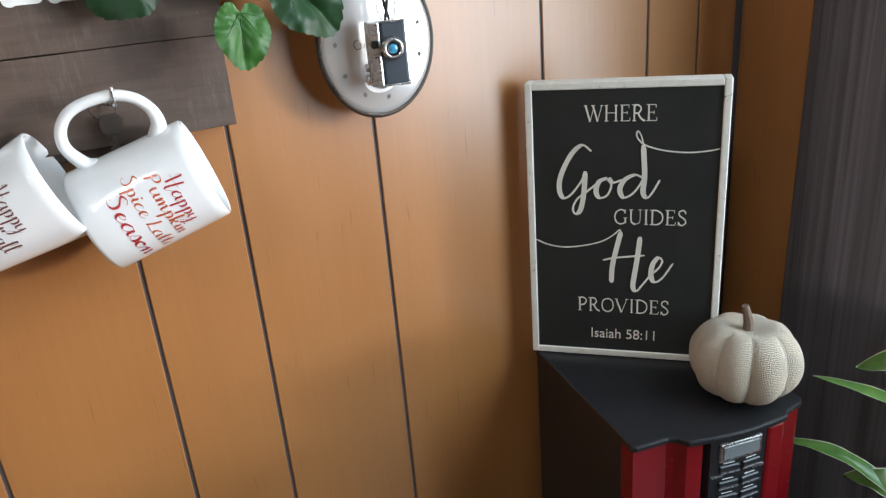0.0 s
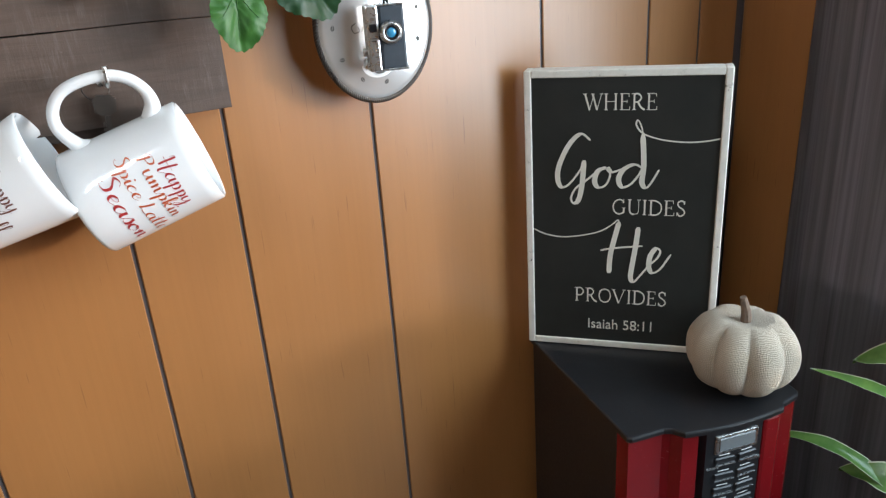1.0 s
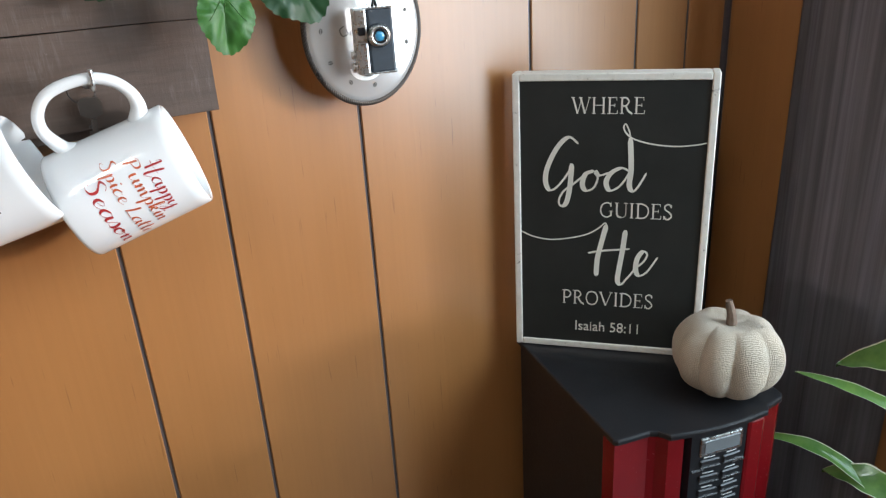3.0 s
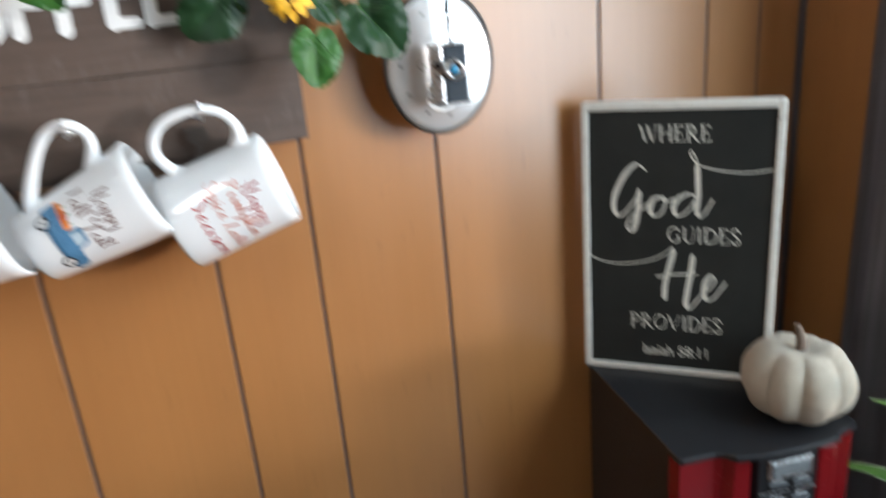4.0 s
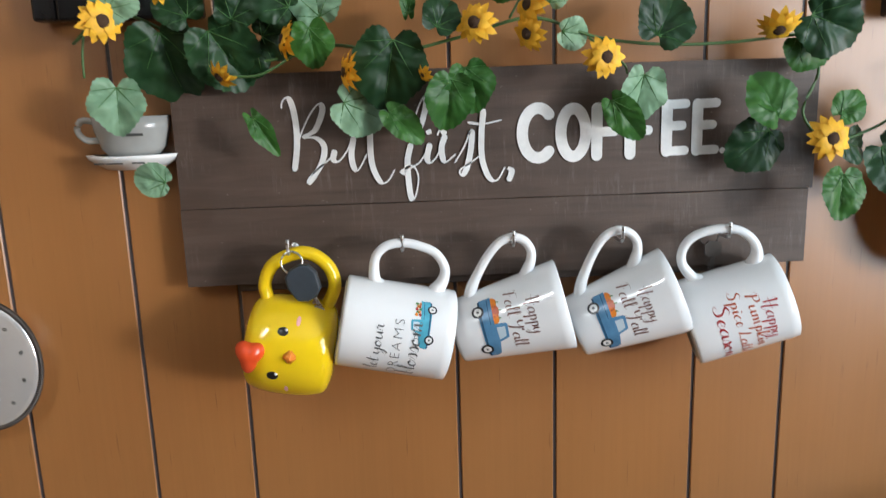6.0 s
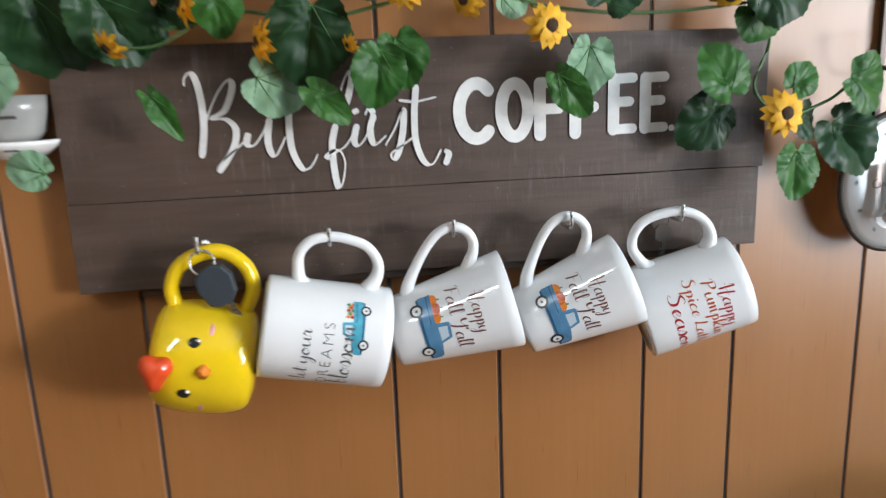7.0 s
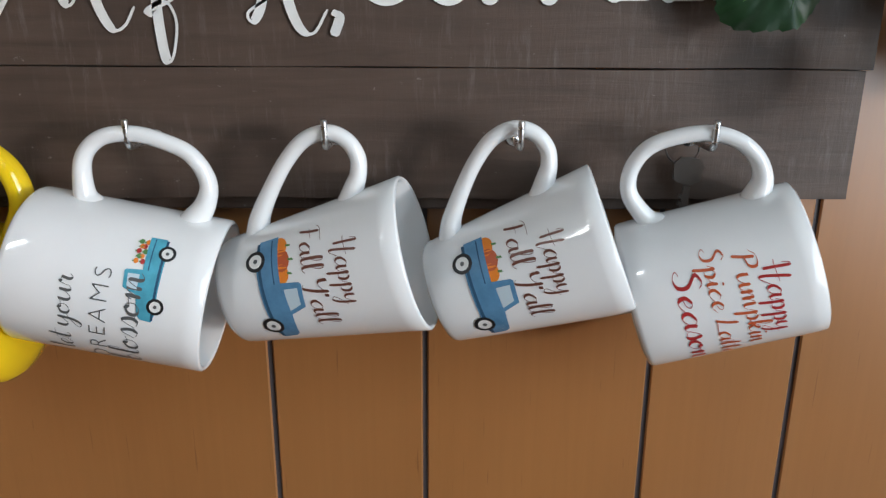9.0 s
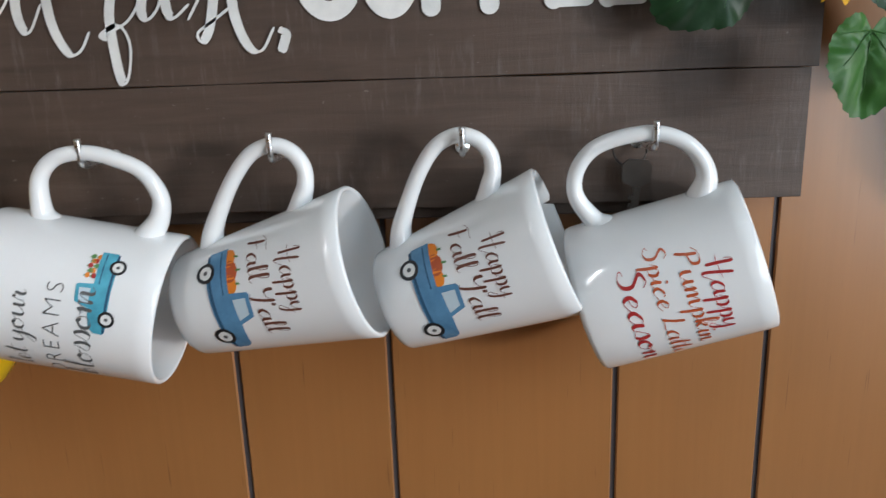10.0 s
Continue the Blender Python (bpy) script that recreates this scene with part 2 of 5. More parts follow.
def lathe(profile, segs=48, bm=None, m=Matrix.Identity(4), arc=None):
    """Turns (radius, height) points about z."""
    bm = bm or bmesh.new()
    rings = []
    for r, z in profile:
        if r < 1e-6:
            rings.append([bm.verts.new(m @ Vector((0, 0, z)))])
        else:
            rings.append([bm.verts.new(m @ Vector((r * math.cos(2 * math.pi * k / segs), r * math.sin(2 * math.pi * k / segs), z))) for k in range(segs)])
    for a, b in zip(rings, rings[1:]):
        for k in range(segs):
            j = (k + 1) % segs
            f = [a[k % len(a)], a[j % len(a)], b[j % len(b)], b[k % len(b)]]
            f = list(dict.fromkeys(f))
            if len(f) > 2:
                bm.faces.new(f)
    bmesh.ops.recalc_face_normals(bm, faces=bm.faces)
    return bm


def spline(points, steps=8, closed=False):
    """Catmull-Rom through the points."""
    p = [Vector(q) for q in points]
    n, out = len(p), []
    for k in range(n if closed else n - 1):
        a = p[k - 1] if (k or closed) else p[0] * 2 - p[1]
        b, c = p[k], p[(k + 1) % n]
        d = p[(k + 2) % n] if (k + 2 < n or closed) else c * 2 - b
        for s in range(steps):
            t = s / steps
            out.append(0.5 * (2 * b + (c - a) * t + (2 * a - 5 * b + 4 * c - d) * t * t + (3 * b - a - 3 * c + d) * t ** 3))
    return out if closed else out + [p[-1]]


def tube(path, radius, segs=10, bm=None, flat=1.0, side=None, closed=False):
    """A tube along a path. radius: a number or one for each point. flat: the stretch along the fixed direction side."""
    bm = bm or bmesh.new()
    path = [Vector(p) for p in path]
    n, rings = len(path), []
    for k, p in enumerate(path):
        d = (path[(k + 1) % n] - path[k - 1]) if closed or 0 < k < n - 1 else (path[1] - path[0] if k == 0 else path[-1] - path[-2])
        d.normalize()
        s = Vector(side) if side else (Vector((0, 0, 1)) if abs(d.z) < 0.9 else Vector((1, 0, 0)))
        u = (s - d * s.dot(d)).normalized()
        v = d.cross(u)
        r = radius[k] if isinstance(radius, (list, tuple)) else radius
        rings.append([bm.verts.new(p + u * (r * flat * math.cos(a)) + v * (r * math.sin(a))) for a in (2 * math.pi * i / segs for i in range(segs))])
    for k in range(n if closed else n - 1):
        a, b = rings[k], rings[(k + 1) % n]
        for i in range(segs):
            bm.faces.new((a[i], a[(i + 1) % segs], b[(i + 1) % segs], b[i]))
    if not closed:
        bm.faces.new(rings[0]), bm.faces.new(rings[-1])
    bmesh.ops.recalc_face_normals(bm, faces=bm.faces)
    return bm


def prism(outline, lo, hi, bm=None, bevel=0.0):
    """An outline in x and y, raised from lo to hi in z."""
    bm = bm or bmesh.new()
    a = [bm.verts.new((x, y, lo)) for x, y in outline]
    b = [bm.verts.new((x, y, hi)) for x, y in outline]
    n = len(a)
    top, low = bm.faces.new(b), bm.faces.new(a[::-1])
    for k in range(n):
        bm.faces.new((a[k], a[(k + 1) % n], b[(k + 1) % n], b[k]))
    bmesh.ops.recalc_face_normals(bm, faces=bm.faces)
    if bevel:
        bmesh.ops.bevel(bm, geom=list(top.edges), offset=bevel, segments=2, affect="EDGES", profile=0.5)
    return bm


def mapped(bm, f):
    for v in bm.verts:
        v.co = f(v.co)
    return bm


def letters(body, size, bold=0.0, spacing=1.0, depth=0.0003):
    """The built-in font as a flat raised mesh, from the baseline's start at the origin."""
    c = bpy.data.curves.new("letters", "FONT")
    c.body, c.size, c.offset, c.space_character, c.extrude, c.resolution_u = body, size, bold, spacing, depth, 4
    ob = bpy.data.objects.new("letters", c)
    scene.collection.objects.link(ob)
    bpy.context.view_layer.update()
    data = bpy.data.meshes.new_from_object(ob.evaluated_get(bpy.context.evaluated_depsgraph_get()))
    bm = bmesh.new()
    bm.from_mesh(data)
    bpy.data.objects.remove(ob)
    bpy.data.curves.remove(c)
    bpy.data.meshes.remove(data)
    return bm


def width_of(bm):
    xs = [v.co.x for v in bm.verts]
    return min(xs), max(xs)


# ---- the room ----
X0, X1, Y1, TOP = -2.2, 0.736, -3.2, 2.4
GROOVES = [-1.90, -1.74, -1.59, -1.45, -1.35, -1.22, -1.02, -0.93, -0.80, -0.68, -0.563, -0.463, -0.2505, -0.1505, -0.0050, 0.0895, 0.228, 0.430, 0.581, 0.663]


def panelled(wall, edges, place):
    """Upright panels with eased edges between narrow dark grooves. place puts (along, out, up) into the world."""
    for a, b in zip(edges, edges[1:]):
        bm = slab((a + 0.0016, 0.0, 0.0), (b - 0.0016, 0.0024, TOP), 0.0010, 1)
        mapped(bm, lambda c: place(c.x, c.y, c.z))
        bmesh.ops.recalc_face_normals(bm, faces=bm.faces)
        part("panel", bm, M_PANEL, wall)


wall_north = part("wall_north", slab((X0 - 0.1, 0.0024, 0), (X1 + 0.1, 0.12, TOP)), M_GROOVE, None, "wood-panelled wall with narrow dark upright grooves")
tagged(wall_north, "", "wall", "", "structure")
panelled(wall_north, [X0] + GROOVES + [X1 - 0.008], lambda a, o, u: Vector((a, 0.0024 - o, u)))

WY0, WY1, WZ0, WZ1 = -0.155, -1.55, 1.05, 2.18
bm = slab((X1 + 0.0024, Y1 - 0.1, 0), (X1 + 0.12, 0.002, WZ0))
box(bm, (X1 + 0.0024, Y1 - 0.1, WZ1), (X1 + 0.12, 0.002, TOP))
box(bm, (X1 + 0.0024, WY0, WZ0), (X1 + 0.12, 0.002, WZ1))
box(bm, (X1 + 0.0024, Y1 - 0.1, WZ0), (X1 + 0.12, WY1, WZ1))
wall_east = tagged(part("wall_east", bm, M_GROOVE, None), "wood-panelled wall with a curtained window opening", "wall", "", "structure")
panelled(wall_east, [0.0, -WY0 - 0.055], lambda a, o, u: Vector((X1 + 0.0024 - o, -a, u)))
panelled(wall_east, [0.055 - WY1, 1.75, 2.0, 2.2, 2.35, 2.6, 2.8, 3.0, -Y1], lambda a, o, u: Vector((X1 + 0.0024 - o, -a, u)))
bm = slab((X1, WY1 - 0.055, 0), (X1 + 0.0024, WY0 + 0.055, WZ0 - 0.055))
box(bm, (X1, WY1 - 0.055, WZ1 + 0.055), (X1 + 0.0024, WY0 + 0.055, TOP))
part("infill_panel", bm, M_PANEL, wall_east)


def sash_window(name, m, w, h, label):
    """A framed window in the plane y = 0, looking along -y, its lower left corner at the origin."""
    win = tagged(thing(name, m, label, "window"), "", "", "", "structure")
    bm = bmesh.new()
    for lo, hi in (((-0.05, -0.012, -0.05), (0, 0.03, h + 0.05)), ((w, -0.012, -0.05), (w + 0.05, 0.03, h + 0.05)), ((0, -0.012, h), (w, 0.03, h + 0.05)), ((0, -0.012, -0.05), (w, 0.03, 0))):
        box(bm, lo, hi, 0.003)
    part("window_frame", bm, M_TRIM, win)
    return win


sash_window("window_1", pose(X1, WY0, WZ0, 0, 0, -90), WY0 - WY1, WZ1 - WZ0, "brown-framed window beside a dark curtain")
tagged(part("wall_south", slab((X0 - 0.1, Y1 - 0.12, 0), (X1 + 0.1, Y1, TOP)), M_PLASTER, None), "plain tan wall", "wall", "", "structure")
tagged(part("wall_west", slab((X0 - 0.12, Y1, 0), (X0, 0.002, TOP)), M_PLASTER, None), "plain tan wall", "wall", "", "structure")
tagged(part("floor", slab((X0 - 0.1, Y1 - 0.1, -0.1), (X1 + 0.1, 0.1, 0)), M_FLOOR, None), "plain brown floor", "floor", "", "structure")
tagged(part("ceiling", slab((X0 - 0.1, Y1 - 0.1, TOP), (X1 + 0.1, 0.1, TOP + 0.1)), M_CEIL, None), "plain white ceiling", "ceiling", "", "structure")


# ---- curtain ----
def curtain():
    cur = thing("curtain", pose(0.712, -0.112, 0.55), "dark brown curtain hanging in soft folds beside the window", "curtain")
    bm, n, rows = bmesh.new(), 90, 12
    grid = []
    for k in range(n + 1):
        s = k / n
        col = []
        for r in range(rows + 1):
            z = 1.70 * r / rows
            x = 0.0045 * math.sin(s * 21 + 0.5 * math.sin(z * 3)) + 0.002 * math.sin(s * 26 + z * 2)
            col.append(bm.verts.new((x, -0.165 * s + 0.003 * math.sin(z * 4 + s * 9), z)))
        grid.append(col)
    for a, b in zip(grid, grid[1:]):
        for r in range(rows):
            bm.faces.new((a[r], b[r], b[r + 1], a[r + 1]))
    bmesh.ops.solidify(bm, geom=bm.faces[:], thickness=0.002)
    part("cloth", bm, M_CURTAIN, cur, smooth=True)
    part("rod", tube([(0, 0.03, 1.71), (0, -1.4, 1.71)], 0.009, 12), M_DARKMETAL, cur, smooth=True)


curtain()


# ---- counter under the machine ----
def counter():
    c = thing("counter", pose(0.40, -0.31, 0), "dark counter standing against the panelled wall", "counter")
    part("body", slab((-0.22, -0.26, 0.0), (0.25, 0.29, 0.72), 0.004), M_TRIM, c)
    part("worktop", slab((-0.24, -0.29, 0.72), (0.26, 0.30, 0.75), 0.004), M_BLACKPL, c)


counter()


# ---- coffee machine ----
MZ = 1.0165
MACHINE = pose(0.351, -0.225, MZ, 0, 0, -11)


def rounded_button(bm, x, z, w, h, y, d):
    return box(bm, (x - w / 2, y - d, z - h / 2), (x + w / 2, y, z + h / 2), 0.0012, 1)


def machine():
    c = thing("coffee_machine", MACHINE @ pose(0, 0, 0.75 - MZ), "black and red coffee machine with a small grey display", "coffee machine")
    h = MZ - 0.75
    part("body", slab((0.003, 0.012, 0.0), (0.187, 0.21, h - 0.005), 0.004), M_BLACKPL, c, "black plastic housing")
    front = [(0.052 + 0.108 * k / 14, -0.0165 - 0.005 * math.sin(math.pi * k / 14) - 0.004 * k / 14) for k in range(15)]
    lid = [(0.0, 0.21), (0.0, 0.0), (0.004, -0.003), (0.038, -0.003), (0.045, -0.006)] + front + [(0.166, -0.014), (0.188, -0.008), (0.193, -0.002), (0.193, 0.21)]
    part("lid", prism(lid, h - 0.0055, h, bevel=0.002), M_BLACKPL, c, "black plastic top")
    cheek = [(0.002, 0.02), (0.002, 0.0), (0.038, 0.0), (0.045, -0.003)] + [(x, y + 0.0035) for x, y in front if x < 0.070] + [(0.0715, 0.0)]
    part("front_cheek", prism(cheek, 0.0, h - 0.006), M_RED, c, "glossy red front panel")
    part("front_cheek", slab((0.1605, -0.005, 0.0), (0.190, 0.02, h - 0.006), 0.004), M_RED, c, "glossy red front panel")
    inner = [(0.0718, 0.012)] + [(x, y + 0.003) for x, y in front if 0.0718 < x < 0.139] + [(0.1385, 0.012)]
    col = part("control_panel", prism(inner, 0.0, h - 0.006), M_BLACKPL, c, "black curved control column")
    part("side_strip", slab((0.1388, -0.0195, 0.0), (0.1600, 0.002, h - 0.006), 0.004), M_RED, c, "glossy red strip")
    f = lambda x: -0.0165 - 0.005 * math.sin(math.pi * (x - 0.052) / 0.108) - 0.004 * (x - 0.052) / 0.108 + 0.003
    bend = lambda q: Vector((q.x, q.y + f(q.x), q.z))
    bm = slab((0.0840, -0.0018, h - 0.0325), (0.1310, 0.001, h - 0.0115), 0.001)
    bezel = part("display_bezel", mapped(bm, bend), M_STEEL, col, "thin chrome bezel")
    part("display", mapped(slab((0.0878, -0.0026, h - 0.0288), (0.1272, 0.0, h - 0.0152), 0.0004), bend), M_LCD, col, "grey liquid crystal display")
    for row, z in enumerate((h - 0.0405, h - 0.0590, h - 0.0760, h - 0.0930)):
        for k, x in enumerate((0.0950, 0.1200)):
            part("button", mapped(rounded_button(bmesh.new(), x, z, 0.021, 0.008, 0.0005, 0.003), bend), M_GREYPL, col, "small dark button")
            part("button_rim", mapped(slab((x - 0.0105, -0.0034, z - 0.0043), (x + 0.0105, -0.0026, z - 0.0032)), bend), M_STEEL, col)
            part("caption", mapped(slab((x - 0.006, -0.0005, z + 0.0053), (x + 0.006, 0.0005, z + 0.0063)), bend), M_MARK, col)
    part("divider", mapped(slab((0.077, -0.0012, h - 0.0500), (0.1365, 0.0005, h - 0.0478)), bend), M_STEEL, col)


machine()


# ---- lettered sign on the machine ----
SIGN = Matrix.Translation((0.3855, -0.0263, MZ + 0.001)) @ Matrix.Rotation(radians(-45.8), 4, "Z") @ Matrix.Rotation(radians(-0.9), 4, "X")
SW, SH, ST = 0.200, 0.3075, 0.020


def on_sign(bm, x, z, lift=0.0):
    """Moves flat writing onto the front face."""
    return mapped(bm, lambda c: Vector((x + c.x, -0.0005 - lift - c.z, z + c.y)))


def text_on_sign(parent, name, body, size, x0, x1, z, mat, bold=0.0):
    bm = letters(body, size, bold)
    a, b = width_of(bm)
    k = (x1 - x0) / (b - a)
    mapped(bm, lambda c: Vector(((c.x - a) * k, c.y, c.z)))
    return part(name, on_sign(bm, x0, z), mat, parent)


def verse_sign():
    s = thing("lettered_sign", SIGN, "black wooden sign with worn white edges and cream lettering", "sign")
    part("board", slab((0.006, 0.0, 0.006), (SW - 0.006, ST, SH - 0.006)), M_SIGN, s, "matt black painted face")
    for lo, hi in (((0, -0.002, 0), (0.0075, ST + 0.001, SH)), ((SW - 0.0075, -0.002, 0), (SW, ST + 0.001, SH)), ((0.0075, -0.002, 0), (SW - 0.0075, ST + 0.001, 0.0075)), ((0.0075, -0.002, SH - 0.0075), (SW - 0.0075, ST + 0.001, SH))):
        part("edge_strip", slab(lo, hi, 0.0012), M_WORN, s, "worn white painted edge")
    return s


verse = verse_sign()


# ---- knitted pumpkin ----
def pumpkin():
    p = thing("pumpkin", Matrix.Translation((0.5000, -0.2230, MZ + 0.001)) @ Matrix.Rotation(radians(4), 4, "Y"), "cream knitted fabric pumpkin with a brown stem on the machine", "ornament")
    bm, na, nb, R = bmesh.new(), 144, 40, 0.0540
    uv = bm.loops.layers.uv.new("UVMap")
    grid = []
    for j in range(nb + 1):
        v = j / nb
        th = math.pi * v
        row = []
        for i in range(na):
            a = 2 * math.pi * i / na
            rib = abs(math.cos(a * 4 + 1.2 + 0.25 * math.sin(a * 2))) ** 0.5
            r = math.sin(th) ** 0.82 * (0.78 + 0.22 * rib) * (1 + 0.03 * math.sin(a + 1))
            z = math.cos(th) * 0.81 + 0.81 - 0.22 * math.exp(-((th / 0.42) ** 2)) + 0.10 * math.exp(-(((math.pi - th) / 0.6) ** 2))
            r *= 1 + 0.012 * math.sin(a * 7 + v * 9) * math.sin(v * 13 + a * 2)
            row.append(bm.verts.new((R * r * math.cos(a), R * r * math.sin(a), R * (z - 0.1))))
        grid.append(row)
    for j in range(nb):
        for i in range(na):
            k = (i + 1) % na
            f = bm.faces.new((grid[j][i], grid[j + 1][i], grid[j + 1][k], grid[j][k]))
            for loop, (u, w) in zip(f.loops, ((i, j), (i, j + 1), (i + 1, j + 1), (i + 1, j))):
                loop[uv].uv = (u / na, w / nb)
    bmesh.ops.recalc_face_normals(bm, faces=bm.faces)
    part("knitted_body", bm, M_KNIT, p, "cream knitted ribs", True)
    top = R * 1.31
    part("stem", tube(spline([(0, 0, top - 0.004), (-0.001, 0, top + 0.008), (-0.004, 0.001, top + 0.018), (-0.0065, 0.002, top + 0.026)], 5), [0.0056 - 0.00016 * k for k in range(16)], 9), M_STEM, p, "brown wooden stem")


pumpkin()


# ---- script lettering: pen strokes on a grid whose x-height is 1 ----
PEN = {}


def pen(char, advance, *strokes):
    PEN[char] = (advance, strokes)


pen(" ", 0.55)
pen("a", 1.05, [(0.82, 0.85), (0.5, 1), (0.12, 0.6), (0.12, 0.15), (0.38, 0), (0.7, 0.4), (0.85, 0.98)], [(0.85, 0.98), (0.78, 0.3), (0.92, 0.0), (1.15, 0.25)])
pen("b", 0.95, [(0, 0.25), (0.35, 1.3), (0.42, 2.05), (0.25, 2.1), (0.15, 1.2), (0.15, 0.15), (0.4, 0), (0.75, 0.4), (0.6, 0.9), (0.3, 0.75)])
pen("c", 0.85, [(0.75, 0.8), (0.55, 1), (0.15, 0.6), (0.15, 0.15), (0.42, 0), (0.85, 0.3)])
pen("e", 0.85, [(0.05, 0.35), (0.5, 0.5), (0.68, 0.82), (0.45, 1), (0.15, 0.6), (0.2, 0.12), (0.45, 0), (0.85, 0.35)])
pen("i", 0.55, [(0, 0.25), (0.3, 1.0)], [(0.3, 1.0), (0.22, 0.25), (0.35, 0), (0.6, 0.25)], [(0.40, 1.55), (0.37, 1.38)])
pen("k", 0.95, [(0, 0.25), (0.4, 1.4), (0.45, 2.05), (0.3, 2.1), (0.18, 1.1), (0.15, 0)], [(0.17, 0.4), (0.5, 1.0), (0.65, 0.8), (0.3, 0.5)], [(0.3, 0.5), (0.6, 0.05), (0.95, 0.2)])
pen("l", 0.55, [(0, 0.25), (0.4, 1.4), (0.45, 2.05), (0.28, 2.1), (0.18, 1.1), (0.18, 0.2), (0.35, 0), (0.6, 0.25)])
pen("m", 1.45, [(0, 0.6), (0.15, 1), (0.2, 0.8), (0.15, 0)], [(0.15, 0.2), (0.45, 0.95), (0.6, 0.9), (0.6, 0)], [(0.6, 0.2), (0.9, 0.95), (1.05, 0.9), (1.05, 0.2), (1.2, 0), (1.45, 0.25)])
pen("n", 1.05, [(0, 0.6), (0.15, 1), (0.2, 0.8), (0.15, 0)], [(0.15, 0.2), (0.5, 0.97), (0.68, 0.85), (0.65, 0.2), (0.8, 0), (1.05, 0.25)])
pen("o", 0.95, [(0.55, 1), (0.15, 0.7), (0.12, 0.2), (0.4, 0), (0.72, 0.35), (0.7, 0.8), (0.5, 1), (0.6, 0.72), (1.02, 0.85)])
pen("p", 1.0, [(0, 0.4), (0.25, 1.05), (0.25, 0.3), (0.1, -1.0)], [(0.2, 0.3), (0.5, 1), (0.8, 0.7), (0.65, 0.1), (0.35, 0.05)], [(0.65, 0.1), (1.0, 0.35)])
pen("r", 0.75, [(0, 0.3), (0.2, 1.1), (0.3, 0.9), (0.55, 0.95)], [(0.55, 0.95), (0.45, 0.3), (0.6, 0), (0.8, 0.25)])
pen("s", 0.7, [(0, 0.2), (0.4, 1.12), (0.57, 0.5), (0.4, 0.02), (0.1, 0.1)], [(0.4, 0.02), (0.75, 0.3)])
pen("t", 0.7, [(0, 0.25), (0.45, 1.9)], [(0.45, 1.9), (0.27, 0.4), (0.38, 0), (0.7, 0.25)], [(-0.05, 1.2), (0.85, 1.32)])
pen("u", 1.1, [(0, 0.5), (0.15, 1), (0.12, 0.25), (0.35, 0), (0.7, 0.5), (0.82, 1)], [(0.82, 1), (0.78, 0.25), (0.92, 0), (1.15, 0.25)])
pen("y", 1.05, [(0, 0.5), (0.15, 1), (0.12, 0.35), (0.35, 0.1), (0.7, 0.6), (0.82, 1)], [(0.82, 1), (0.7, -0.4), (0.4, -1.05), (0.15, -0.85), (0.5, -0.3), (1.05, 0.25)])
pen("F", 1.15, [(0.5, 1.95), (0.4, 1.0), (0.2, 0)], [(0, 1.7), (0.35, 2.05), (1.3, 2.1)], [(0.15, 1.0), (0.95, 1.1)])
pen("H", 1.55, [(0.15, 1.6), (0.25, 2.1), (0.42, 2.1), (0.38, 1.0), (0.35, 0)], [(1.2, 2.05), (1.0, 0.9), (0.85, -0.2), (1.0, -0.45), (1.3, 0.0), (1.55, 0.4)], [(-0.15, 0.95), (0.4, 0.95), (1.45, 1.1)])
pen("L", 1.1, [(0.5, 2.0), (0.35, 1.0), (0.1, 0.1), (0.0, 0.05), (0.3, 0.1), (1.0, 0.0), (1.1, 0.2)])
pen("P", 1.25, [(0.35, 1.9), (0.25, 1.0), (0.05, 0)], [(-0.15, 1.5), (0.3, 2.05), (0.95, 1.95), (0.9, 1.3), (0.2, 1.0)])
pen("S", 1.15, [(1.0, 1.8), (0.7, 2.1), (0.3, 1.7), (0.8, 1.0), (0.75, 0.25), (0.3, 0), (-0.05, 0.3), (0.2, 0.5)])
pen("Y", 1.1, [(0, 1.8), (0.15, 2.1), (0.15, 1.4), (0.4, 1.2), (0.8, 1.6), (0.95, 2.1)], [(0.95, 2.1), (0.8, 0.8), (0.5, -0.3), (0.2, -0.2)])
pen("'", 0.3, [(0.15, 2.0), (0.08, 1.6)])


def ribbon(bm, points, nib, thin, lift, taper=True):
    """A flat stroke, wide where the pen moves down and narrow where it moves up, lying lift above z = 0."""
    path = spline([(x, y, 0) for x, y in points], 7)
    n, sides = len(path), []
    for k, p in enumerate(path):
        d = (path[min(k + 1, n - 1)] - path[max(k - 1, 0)]).normalized()
        w = nib * (thin + (1 - thin) * max(0.0, -d.y) ** 0.8) / 2
        if taper and (k == 0 or k == n - 1):
            w *= 0.55
        s = Vector((-d.y, d.x, 0)) * w
        up = Vector((0, 0, lift))
        sides.append((bm.verts.new(p + s + up), bm.verts.new(p - s + up)))
    for a, b in zip(sides, sides[1:]):
        bm.faces.new((a[0], a[1], b[1], b[0]))


def script(words, x0, x1, xh, nib=0.22, thin=0.3, slant=0.0):
    """Words in script from x0 to x1 on the baseline y = 0, flat in z = 0."""
    bm, x, lift = bmesh.new(), 0.0, 0.0
    for ch in words:
        adv, strokes = PEN[ch]
        for st in strokes:
            ribbon(bm, [(px + x, py) for px, py in st], nib, thin, lift)
            lift += 0.0025
        x += adv
    k = (x1 - x0) / x
    mapped(bm, lambda c: Vector((x0 + (c.x + slant * c.y) * k, c.y * xh, c.z * xh)))
    return bm


# serif capitals, cap height 1: pen widths and lines
CAPS = {}
THICK, MID, HAIR = 0.125, 0.10, 0.05


def foot(x, y, half=0.13):
    return (HAIR, [(x - half, y), (x + half, y)])


